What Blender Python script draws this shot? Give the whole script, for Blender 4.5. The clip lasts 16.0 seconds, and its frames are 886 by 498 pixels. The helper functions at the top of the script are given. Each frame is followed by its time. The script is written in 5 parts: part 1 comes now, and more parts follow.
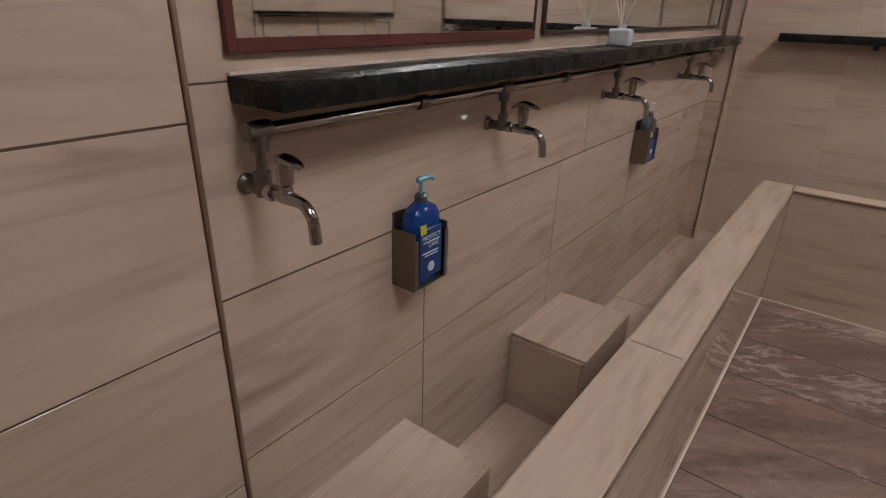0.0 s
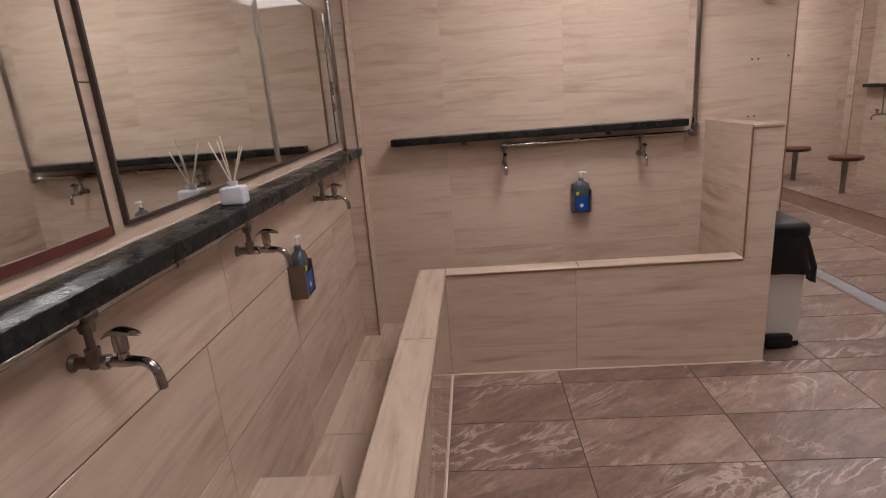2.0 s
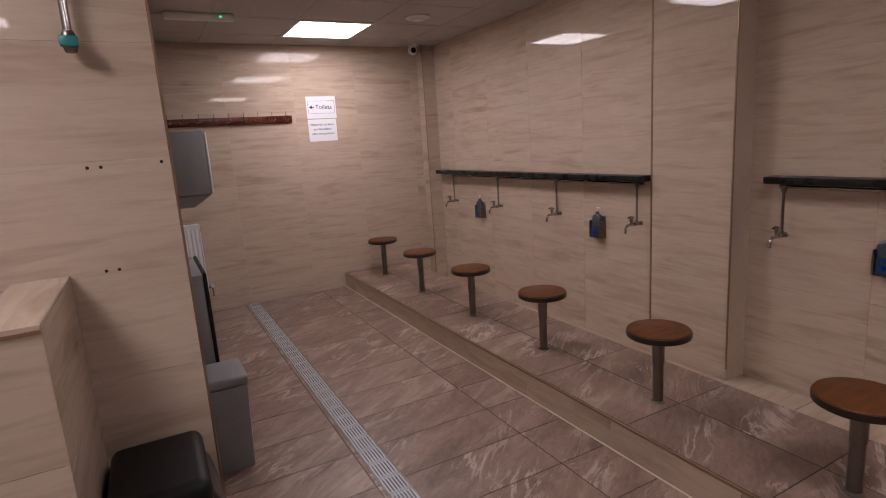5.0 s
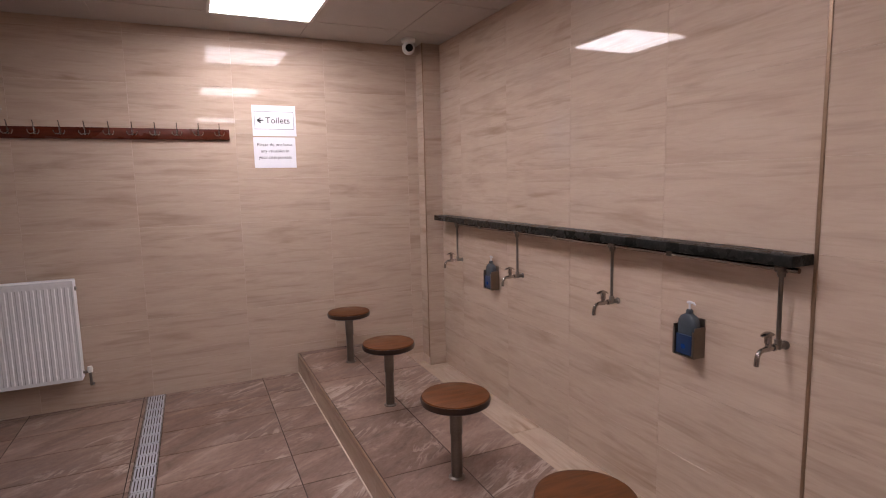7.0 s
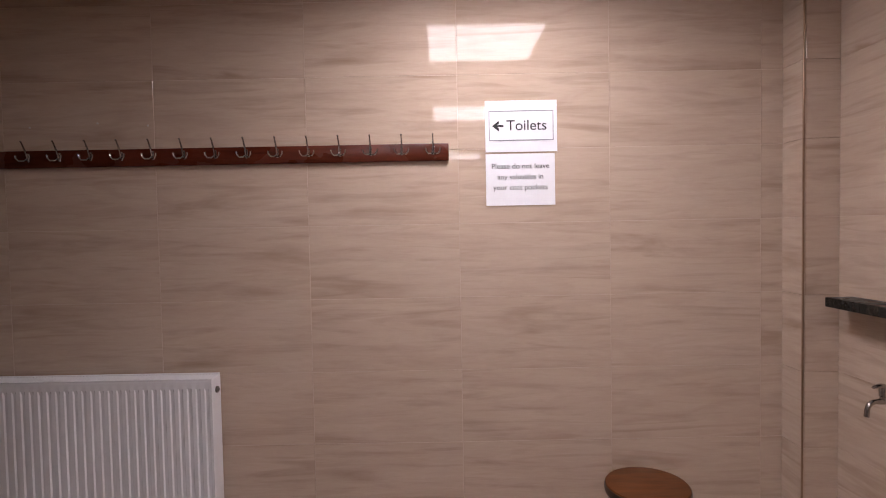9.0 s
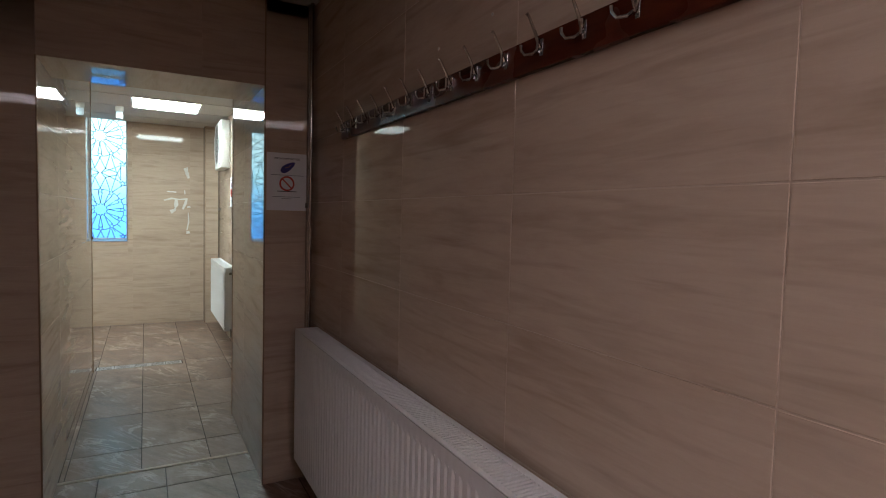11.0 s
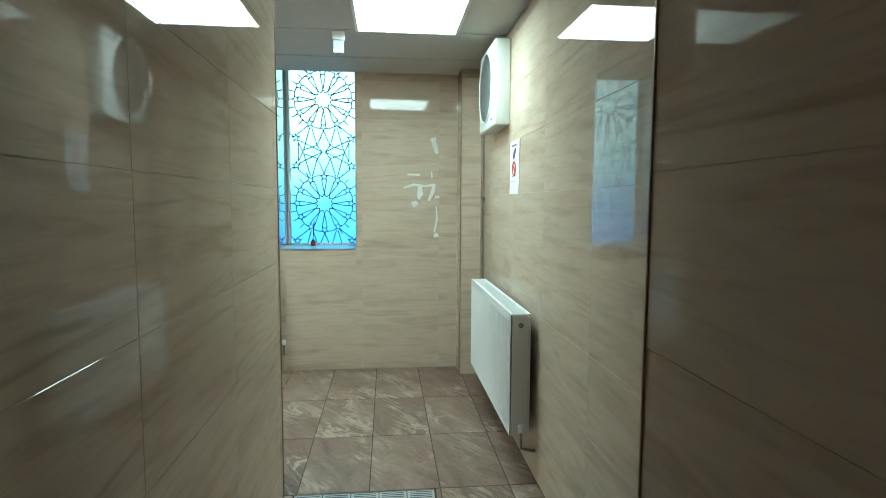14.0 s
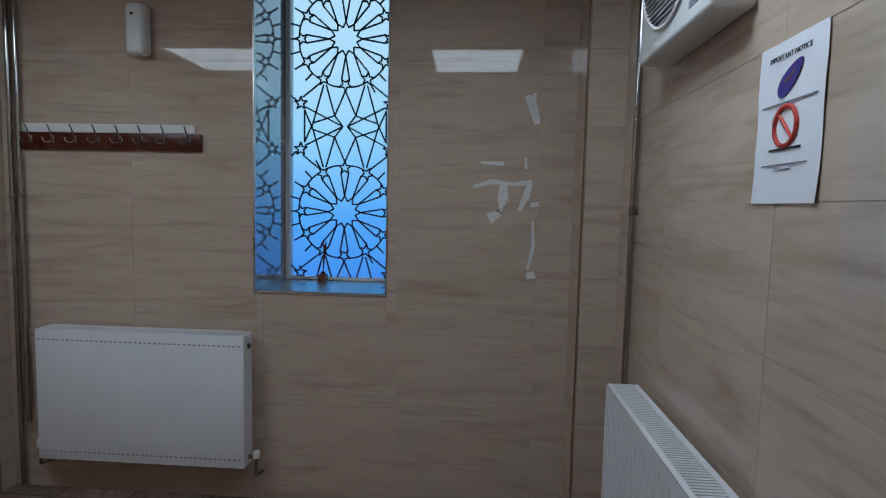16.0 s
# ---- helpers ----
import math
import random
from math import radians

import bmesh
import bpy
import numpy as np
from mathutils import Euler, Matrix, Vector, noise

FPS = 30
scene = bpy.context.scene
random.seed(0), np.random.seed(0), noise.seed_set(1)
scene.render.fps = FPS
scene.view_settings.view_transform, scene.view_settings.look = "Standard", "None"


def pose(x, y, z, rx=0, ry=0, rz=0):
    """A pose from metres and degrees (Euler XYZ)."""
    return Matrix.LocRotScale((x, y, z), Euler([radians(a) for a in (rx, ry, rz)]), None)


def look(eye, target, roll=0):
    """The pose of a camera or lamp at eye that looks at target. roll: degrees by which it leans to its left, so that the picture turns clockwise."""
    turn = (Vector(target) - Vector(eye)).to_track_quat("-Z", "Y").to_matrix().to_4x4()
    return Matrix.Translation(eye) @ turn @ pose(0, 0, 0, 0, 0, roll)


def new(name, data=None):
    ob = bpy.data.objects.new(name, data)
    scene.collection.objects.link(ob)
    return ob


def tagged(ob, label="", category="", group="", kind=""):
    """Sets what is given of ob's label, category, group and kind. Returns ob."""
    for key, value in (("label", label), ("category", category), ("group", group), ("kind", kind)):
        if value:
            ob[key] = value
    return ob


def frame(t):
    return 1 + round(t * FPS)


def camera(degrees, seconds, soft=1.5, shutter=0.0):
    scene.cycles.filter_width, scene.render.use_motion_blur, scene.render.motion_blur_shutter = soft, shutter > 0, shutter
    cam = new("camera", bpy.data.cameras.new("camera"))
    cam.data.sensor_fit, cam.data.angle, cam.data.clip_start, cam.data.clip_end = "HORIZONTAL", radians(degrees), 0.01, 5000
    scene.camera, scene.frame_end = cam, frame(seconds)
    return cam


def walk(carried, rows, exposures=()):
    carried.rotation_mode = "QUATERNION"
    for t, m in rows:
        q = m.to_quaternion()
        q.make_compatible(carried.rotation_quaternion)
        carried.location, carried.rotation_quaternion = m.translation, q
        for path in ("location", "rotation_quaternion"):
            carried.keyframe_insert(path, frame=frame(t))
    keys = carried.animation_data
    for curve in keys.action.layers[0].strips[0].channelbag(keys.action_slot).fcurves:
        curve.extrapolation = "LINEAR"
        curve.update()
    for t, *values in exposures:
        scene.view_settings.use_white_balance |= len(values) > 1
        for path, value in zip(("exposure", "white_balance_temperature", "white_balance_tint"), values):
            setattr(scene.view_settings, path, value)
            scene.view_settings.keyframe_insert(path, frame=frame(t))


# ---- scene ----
cam = camera(78.0, 16.0, 1.05, 0.0)
PATH = [
    (0, (-0.292, 0.288, 1.186), (-1.389, 1.751, 0.376), 1.7),
    (0.5, (-0.284, 0.412, 1.218), (-1.327, 1.888, 0.361), -2.9),
    (1, (-0.298, 0.482, 1.263), (-1.143, 2.126, 0.500), -2.6),
    (1.5, (-0.331, 0.502, 1.330), (-0.822, 2.320, 0.657), -1.7),
    (2, (-0.288, 0.546, 1.321), (-0.421, 2.467, 0.779), -4.5),
    (2.5, (-0.060, 0.710, 1.327), (0.118, 2.641, 0.840), -6.9),
    (3, (0.320, 0.858, 1.358), (0.820, 2.737, 0.890), -5.7),
    (3.5, (0.560, 1.042, 1.378), (1.286, 2.853, 0.940), -5.1),
    (4, (0.807, 1.212, 1.378), (1.578, 3.007, 0.952), -4.8),
    (4.5, (1.028, 1.459, 1.380), (1.919, 3.205, 0.984), -4.1),
    (4.7, (1.096, 1.574, 1.383), (2.011, 3.309, 0.992), -3.9),
    (6.8, (2.166, 2.969, 1.338), (3.006, 4.764, 1.063), -1.6),
    (7, (2.233, 3.104, 1.339), (3.058, 4.910, 1.094), -1.3),
    (7.5, (2.368, 3.532, 1.353), (3.066, 5.398, 1.178), -1.3),
    (8, (2.515, 3.986, 1.348), (3.048, 5.911, 1.242), -1.1),
    (8.2, (2.548, 4.141, 1.361), (3.013, 6.085, 1.283), -0.8),
    (10.3, (2.115, 6.002, 1.368), (0.830, 7.528, 1.241), -0.8),
    (10.5, (2.047, 6.166, 1.355), (0.565, 7.504, 1.242), 0.4),
    (11, (1.730, 6.278, 1.330), (-0.023, 7.233, 1.216), 1.5),
    (11.5, (1.279, 6.305, 1.328), (-0.592, 6.997, 1.178), 0.9),
    (12, (0.774, 6.337, 1.333), (-1.176, 6.741, 1.147), -0.1),
    (12.5, (0.313, 6.345, 1.327), (-1.653, 6.654, 1.131), -0.4),
    (13, (-0.162, 6.399, 1.346), (-2.136, 6.660, 1.150), -0.4),
    (13.5, (-0.694, 6.320, 1.329), (-2.674, 6.529, 1.139), 0.1),
    (14, (-1.169, 6.340, 1.335), (-3.151, 6.543, 1.166), 0.3),
    (14.5, (-1.697, 6.377, 1.362), (-3.681, 6.580, 1.205), 0.4),
    (15, (-2.202, 6.446, 1.351), (-4.188, 6.626, 1.197), 0.6),
    (15.5, (-2.700, 6.482, 1.348), (-4.692, 6.571, 1.202), 1.1),
    (16, (-3.144, 6.494, 1.367), (-5.134, 6.370, 1.209), 1.3),
]
EXPOSURES = [(0, 0.08, 6250, 7), (0.5, 0.04, 6300, 8), (1.0, 0.2, 6350, 9), (1.5, 0.36, 6400, 10), (2.0, 0.46, 6450, 10), (3.0, 0.33, 6500, 11), (3.5, 0.13, 6500, 12), (4.7, 0.03, 6450, 15), (7.0, 0.4, 6350, 16), (8.2, 0.4, 6350, 17), (10.3, 0.1, 6450, 16), (11.0, 0.15, 6450, 16), (12.0, 0.2, 6500, 10), (13.0, 0.38, 6350, 0), (14.0, 0.22, 5850, -5), (14.5, -0.34, 5620, -4), (15.0, -0.84, 5480, 0), (15.5, -1.32, 5430, 12), (16, -1.52, 5700, 26)]
walk(cam, [(t, look(eye, target, roll)) for t, eye, target, roll in PATH], EXPOSURES)

# ---- light: daylight behind the window, and the ceiling panels further down ----
PANEL_POWER = 17.0
WINDOW_GLOW = 2.3
world = bpy.data.worlds.new("world")
scene.world = world
world.use_nodes = True
_n = world.node_tree.nodes
_sky = _n.new("ShaderNodeTexSky")
_sky.sky_type, _sky.sun_disc = "NISHITA", False
_sky.sun_elevation, _sky.sun_rotation = radians(35), radians(200)
world.node_tree.links.new(_sky.outputs[0], _n["Background"].inputs[0])
_n["Background"].inputs[1].default_value = 0.1


# ---- materials ----
def nodes_of(name):
    m = bpy.data.materials.new(name)
    m.use_nodes = True
    nt = m.node_tree
    return m, nt, nt.nodes["Principled BSDF"]


def add(nt, kind, **values):
    n = nt.nodes.new(kind)
    for k, v in values.items():
        n.inputs[k.replace("_", " ")].default_value = v
    return n


def ramp(nt, source, stops):
    r = nt.nodes.new("ShaderNodeValToRGB")
    els = r.color_ramp.elements
    while len(els) < len(stops):
        els.new(0.5)
    for e, (p, c) in zip(els, stops):
        e.position, e.color = p, (*c, 1)
    nt.links.new(source, r.inputs[0])
    return r.outputs[0]


def mix(nt, fac, a, b, mode="MIX"):
    n = nt.nodes.new("ShaderNodeMix")
    n.data_type, n.blend_type = "RGBA", mode
    for sock, v in ((n.inputs[0], fac), (n.inputs[6], a), (n.inputs[7], b)):
        if hasattr(v, "links"):
            nt.links.new(v, sock)
        else:
            sock.default_value = v if isinstance(v, (int, float)) else (*v, 1)
    return n.outputs[2]


def bump(nt, bsdf, height, strength, distance=0.002):
    b = add(nt, "ShaderNodeBump", Strength=strength, Distance=distance)
    nt.links.new(height, b.inputs["Height"])
    nt.links.new(b.outputs[0], bsdf.inputs["Normal"])


def plain(name, color, rough=0.5, metal=0.0, vary=0.12, scale=30.0, grain=0.15, spec=0.5):
    """A surface of one colour with fine mottling, uneven gloss and slight relief."""
    m, nt, b = nodes_of(name)
    tc = nt.nodes.new("ShaderNodeTexCoord")
    big = add(nt, "ShaderNodeTexNoise", Scale=scale * 0.15, Detail=4.0)
    fine = add(nt, "ShaderNodeTexNoise", Scale=scale * 3, Detail=5.0)
    for n in (big, fine):
        nt.links.new(tc.outputs["Object"], n.inputs["Vector"])
    dark = tuple(c * (1 - vary) for c in color)
    light = tuple(min(1, c * (1 + vary)) for c in color)
    c1 = ramp(nt, big.outputs[0], [(0.3, dark), (0.7, light)])
    c2 = mix(nt, 0.3, c1, ramp(nt, fine.outputs[0], [(0.35, dark), (0.65, light)]))
    nt.links.new(c2, b.inputs["Base Color"])
    r = ramp(nt, big.outputs[0], [(0.3, (rough * 0.85,) * 3), (0.7, (min(1, rough * 1.2),) * 3)])
    nt.links.new(r, b.inputs["Roughness"])
    b.inputs["Metallic"].default_value = metal
    b.inputs["Specular IOR Level"].default_value = spec
    bump(nt, b, fine.outputs[0], grain, 0.0006)
    return m


def wall_tile_material():
    """Glossy porcelain with long travertine-like streaks; each tile has its own cut of the pattern."""
    m, nt, b = nodes_of("wall_tile")
    tc = nt.nodes.new("ShaderNodeTexCoord")
    info = nt.nodes.new("ShaderNodeObjectInfo")
    off = nt.nodes.new("ShaderNodeVectorMath")
    off.operation = "MULTIPLY_ADD"
    nt.links.new(info.outputs["Random"], off.inputs[0])
    off.inputs[1].default_value = (37.0, 53.0, 0)
    nt.links.new(tc.outputs["Object"], off.inputs[2])

    def noise_at(sx, sy, scale, detail, rough=0.55, dist=0.0):
        mp = nt.nodes.new("ShaderNodeMapping")
        mp.inputs["Scale"].default_value = (sx, sy, 1)
        nt.links.new(off.outputs[0], mp.inputs[0])
        n = add(nt, "ShaderNodeTexNoise", Scale=scale, Detail=detail, Roughness=rough, Distortion=dist)
        nt.links.new(mp.outputs[0], n.inputs["Vector"])
        return n.outputs[0]

    broad = noise_at(0.8, 5.0, 1.6, 4.0, 0.5, 0.3)
    streak = noise_at(0.9, 7.0, 1.5, 5.0, 0.52, 1.3)
    fine = noise_at(3.0, 24.0, 3.0, 6.0, 0.62, 0.9)
    line = noise_at(1.0, 13.0, 1.6, 4.0, 0.5, 1.3)
    blot = noise_at(1.3, 5.0, 2.2, 5.0, 0.58, 1.2)
    cloud = noise_at(1.0, 1.3, 1.8, 3.0)
    base = ramp(nt, broad, [(0.3, (0.57, 0.445, 0.35)), (0.5, (0.635, 0.505, 0.405)), (0.72, (0.685, 0.555, 0.45))])
    veins = ramp(nt, streak, [(0.26, (0.36, 0.25, 0.175)), (0.38, (0.51, 0.385, 0.295)), (0.47, (0.62, 0.49, 0.39)), (0.6, (0.65, 0.52, 0.415)), (0.75, (0.70, 0.57, 0.465))])
    patch = ramp(nt, cloud, [(0.38, (0.08,) * 3), (0.64, (0.85,) * 3)])
    c = mix(nt, patch, base, veins)
    c = mix(nt, ramp(nt, blot, [(0.50, (0, 0, 0)), (0.74, (0.38,) * 3)]), c, (0.50, 0.365, 0.285))
    c = mix(nt, ramp(nt, line, [(0.53, (0, 0, 0)), (0.66, (0.3,) * 3), (0.76, (0.55,) * 3)]), c, (0.38, 0.275, 0.2))
    c = mix(nt, 0.10, c, ramp(nt, fine, [(0.35, (0.36, 0.245, 0.17)), (0.65, (0.72, 0.60, 0.49))]))
    c = mix(nt, 1.0, c, (0.85, 0.84, 0.83), "MULTIPLY")
    nt.links.new(c, b.inputs["Base Color"])
    r = ramp(nt, broad, [(0.3, (0.008,) * 3), (0.75, (0.024,) * 3)])
    nt.links.new(r, b.inputs["Roughness"])
    b.inputs["Specular IOR Level"].default_value = 0.28
    bump(nt, b, cloud, 0.02, 0.003)
    return m


def floor_tile_material():
    """Slate-look porcelain: brown to grey clouds, diagonal ragged white veins."""
    m, nt, b = nodes_of("floor_tile")
    tc = nt.nodes.new("ShaderNodeTexCoord")
    info = nt.nodes.new("ShaderNodeObjectInfo")
    off = nt.nodes.new("ShaderNodeVectorMath")
    off.operation = "MULTIPLY_ADD"
    nt.links.new(info.outputs["Random"], off.inputs[0])
    off.inputs[1].default_value = (61.0, 43.0, 7.0)
    nt.links.new(tc.outputs["Object"], off.inputs[2])

    def noise_at(sx, sy, turn, scale, detail, rough=0.6, dist=0.0):
        mp = nt.nodes.new("ShaderNodeMapping")
        mp.vector_type = "TEXTURE"
        mp.inputs["Scale"].default_value = (1 / sx, 1 / sy, 1)
        mp.inputs["Rotation"].default_value = (0, 0, turn)
        nt.links.new(off.outputs[0], mp.inputs[0])
        n = add(nt, "ShaderNodeTexNoise", Scale=scale, Detail=detail, Roughness=rough, Distortion=dist)
        nt.links.new(mp.outputs[0], n.inputs["Vector"])
        return n.outputs[0]

    cloud = noise_at(1, 1.8, 0.5, 2.3, 6.0, 0.6, 1.2)
    layer = noise_at(1, 4.5, 0.55, 1.6, 7.0, 0.62, 1.0)
    vein = noise_at(1, 3.2, 0.62, 1.5, 8.0, 0.64, 2.0)
    where = noise_at(1, 1.3, 0.3, 2.6, 3.0, 0.5, 0.4)
    grit = noise_at(1, 2.2, 0.6, 26.0, 8.0, 0.72, 0.8)
    col = ramp(nt, cloud, [(0.30, (0.075, 0.040, 0.028)), (0.44, (0.185, 0.115, 0.088)), (0.57, (0.270, 0.195, 0.160)), (0.72, (0.41, 0.31, 0.255))])
    lay = ramp(nt, layer, [(0.34, (0.070, 0.036, 0.025)), (0.46, (0.185, 0.120, 0.094)), (0.56, (0.255, 0.180, 0.145)), (0.68, (0.44, 0.345, 0.285))])
    c = mix(nt, 0.6, col, lay)
    tone = ramp(nt, info.outputs["Random"], [(0.0, (0.68, 0.58, 0.53)), (0.3, (1.0, 0.91, 0.87)), (0.65, (1.22, 1.17, 1.14)), (1.0, (0.85, 0.73, 0.66))])
    c = mix(nt, 1.0, c, tone, "MULTIPLY")
    v = ramp(nt, vein, [(0.462, (0, 0, 0)), (0.492, (0.75,) * 3), (0.502, (0.75,) * 3), (0.55, (0, 0, 0))])
    vm = mix(nt, 1.0, v, ramp(nt, where, [(0.48, (0, 0, 0)), (0.64, (1, 1, 1))]), "MULTIPLY")
    c = mix(nt, vm, c, (0.58, 0.47, 0.40))
    c = mix(nt, 0.22, c, ramp(nt, grit, [(0.35, (0.08, 0.045, 0.033)), (0.65, (0.36, 0.29, 0.25))]))
    nt.links.new(c, b.inputs["Base Color"])
    b.inputs["Specular IOR Level"].default_value = 0.4
    r = ramp(nt, layer, [(0.3, (0.30,) * 3), (0.7, (0.48,) * 3)])
    nt.links.new(r, b.inputs["Roughness"])
    bump(nt, b, layer, 0.25, 0.003)
    return m


def wood_material(name, a, c, rough=0.3):
    m, nt, b = nodes_of(name)
    tc = nt.nodes.new("ShaderNodeTexCoord")
    mp = nt.nodes.new("ShaderNodeMapping")
    mp.inputs["Scale"].default_value = (2.5, 22, 22)
    nt.links.new(tc.outputs["Object"], mp.inputs[0])
    n = add(nt, "ShaderNodeTexNoise", Scale=2.0, Detail=7.0, Roughness=0.6, Distortion=0.6)
    nt.links.new(mp.outputs[0], n.inputs["Vector"])
    n2 = add(nt, "ShaderNodeTexNoise", Scale=5.0, Detail=3.0)
    nt.links.new(tc.outputs["Object"], n2.inputs["Vector"])
    col = mix(nt, 0.35, ramp(nt, n.outputs[0], [(0.3, a), (0.7, c)]), ramp(nt, n2.outputs[0], [(0.3, a), (0.7, c)]))
    nt.links.new(col, b.inputs["Base Color"])
    r = ramp(nt, n2.outputs[0], [(0.3, (rough * 0.8,) * 3), (0.7, (rough * 1.4,) * 3)])
    nt.links.new(r, b.inputs["Roughness"])
    b.inputs["Specular IOR Level"].default_value = 0.25
    bump(nt, b, n.outputs[0], 0.15, 0.0008)
    return m


def granite_material():
    m, nt, b = nodes_of("black_granite")
    tc = nt.nodes.new("ShaderNodeTexCoord")
    v = add(nt, "ShaderNodeTexVoronoi", Scale=220.0)
    n = add(nt, "ShaderNodeTexNoise", Scale=70.0, Detail=6.0)
    w = add(nt, "ShaderNodeTexNoise", Scale=14.0, Detail=3.0)
    for k in (v, n, w):
        nt.links.new(tc.outputs["Object"], k.inputs["Vector"])
    c = ramp(nt, n.outputs[0], [(0.4, (0.010, 0.011, 0.010)), (0.62, (0.017, 0.018, 0.017)), (0.78, (0.04, 0.04, 0.037))])
    nt.links.new(c, b.inputs["Base Color"])
    r = ramp(nt, w.outputs[0], [(0.40, (0.16,) * 3), (0.6, (0.42,) * 3)])
    nt.links.new(r, b.inputs["Roughness"])
    b.inputs["Specular IOR Level"].default_value = 0.16
    bump(nt, b, n.outputs[0], 0.9, 0.003)
    return m


def glow_material(name, color, strength):
    m, nt, b = nodes_of(name)
    b.inputs["Base Color"].default_value = (0.8, 0.8, 0.8, 1)
    b.inputs["Emission Color"].default_value = (*color, 1)
    b.inputs["Emission Strength"].default_value = strength
    return m


def sky_backdrop_material():
    """What lies behind the frosted pane: pale sky above, deeper blue below."""
    m, nt, b = nodes_of("outdoor_glow")
    tc = nt.nodes.new("ShaderNodeTexCoord")
    sep = nt.nodes.new("ShaderNodeSeparateXYZ")
    nt.links.new(tc.outputs["Object"], sep.inputs[0])
    mr = add(nt, "ShaderNodeMapRange", From_Min=0.6, From_Max=2.5)
    nt.links.new(sep.outputs["Z"], mr.inputs["Value"])
    n = add(nt, "ShaderNodeTexNoise", Scale=1.6, Detail=2.0)
    nt.links.new(tc.outputs["Object"], n.inputs["Vector"])
    ma = nt.nodes.new("ShaderNodeMath")
    ma.operation = "MULTIPLY_ADD"
    nt.links.new(n.outputs[0], ma.inputs[0])
    ma.inputs[1].default_value = 0.25
    nt.links.new(mr.outputs[0], ma.inputs[2])
    c = ramp(nt, ma.outputs[0], [(0.15, (0.045, 0.24, 0.86)), (0.5, (0.12, 0.52, 1.0)), (0.78, (0.38, 0.86, 1.0)), (1.0, (0.55, 0.95, 1.0))])
    b.inputs["Base Color"].default_value = (0, 0, 0, 1)
    nt.links.new(c, b.inputs["Emission Color"])
    b.inputs["Emission Strength"].default_value = WINDOW_GLOW
    return m


def pane_material():
    m, nt, b = nodes_of("frosted_pane")
    out = nt.nodes["Material Output"]
    tr = nt.nodes.new("ShaderNodeBsdfTransparent")
    gl = add(nt, "ShaderNodeBsdfGlossy", Roughness=0.15)
    fr = add(nt, "ShaderNodeFresnel", IOR=1.3)
    mx = nt.nodes.new("ShaderNodeMixShader")
    nt.links.new(fr.outputs[0], mx.inputs[0])
    nt.links.new(tr.outputs[0], mx.inputs[1])
    nt.links.new(gl.outputs[0], mx.inputs[2])
    nt.links.new(mx.outputs[0], out.inputs[0])
    return m


def mirror_material():
    m, nt, b = nodes_of("mirror_glass")
    b.inputs["Base Color"].default_value = (0.78, 0.80, 0.78, 1)
    b.inputs["Metallic"].default_value = 1.0
    tc = nt.nodes.new("ShaderNodeTexCoord")
    n = add(nt, "ShaderNodeTexNoise", Scale=7.0, Detail=5.0)
    nt.links.new(tc.outputs["Object"], n.inputs["Vector"])
    r = ramp(nt, n.outputs[0], [(0.4, (0.012,) * 3), (0.75, (0.05,) * 3)])
    nt.links.new(r, b.inputs["Roughness"])
    return m


M_TILE = wall_tile_material()
M_FLOOR = floor_tile_material()
M_GROUT = plain("tile_grout", (0.55, 0.435, 0.345), 0.7, vary=0.15, scale=20)
M_GROUTDK = plain("stained_grout", (0.11, 0.07, 0.045), 0.8, vary=0.3, scale=20)
M_FGROUT = plain("floor_grout", (0.050, 0.034, 0.027), 0.85, vary=0.25, scale=20)
M_CEIL = plain("ceiling_board", (0.47, 0.44, 0.41), 0.85, vary=0.06, scale=40, grain=0.4)
M_CBAR = plain("ceiling_bar", (0.66, 0.64, 0.60), 0.45)
M_TRIM = plain("bronze_trim", (0.30, 0.20, 0.13), 0.35, metal=0.6)
M_ALU = plain("brushed_aluminium", (0.55, 0.53, 0.50), 0.3, metal=1.0, vary=0.15)
M_CHROME = plain("chrome", (0.42, 0.40, 0.39), 0.17, metal=1.0, vary=0.08, scale=60, grain=0.05)
M_STEEL = plain("dull_steel", (0.22, 0.20, 0.18), 0.34, metal=1.0, vary=0.2, scale=50)
M_HOLDER = plain("bronze_steel", (0.20, 0.165, 0.13), 0.32, metal=0.85, vary=0.12)
M_GRANITE = granite_material()
M_MIRROR = mirror_material()
M_MAROON = plain("maroon_frame", (0.10, 0.022, 0.016), 0.45, vary=0.3)
M_DARKBR = plain("dark_frame", (0.045, 0.03, 0.025), 0.4)
M_SEAT = wood_material("stool_wood", (0.050, 0.016, 0.005), (0.15, 0.050, 0.014), 0.45)
M_SEATEDGE = plain("stool_edge", (0.018, 0.008, 0.005), 0.35, vary=0.3)
M_RACK = wood_material("rack_wood", (0.045, 0.009, 0.005), (0.125, 0.026, 0.012), 0.25)
M_WHITE = plain("white_enamel", (0.76, 0.76, 0.78), 0.42, vary=0.03, grain=0.05)
M_PLASTIC = plain("white_plastic", (0.74, 0.74, 0.72), 0.4, vary=0.04)
M_BLACK = plain("black_plastic", (0.007, 0.007, 0.007), 0.5, vary=0.3, spec=0.25)
M_BAG = plain("bin_liner", (0.007, 0.007, 0.007), 0.3, spec=0.3, vary=0.3, scale=60, grain=0.9)
M_BINBODY = plain("pale_bin_steel", (0.62, 0.60, 0.57), 0.35, metal=0.35, vary=0.06)
M_GREY = plain("grey_plastic", (0.20, 0.20, 0.21), 0.45)
M_PAPER = plain("paper", (0.80, 0.80, 0.84), 0.7, vary=0.03, scale=25, grain=0.3)
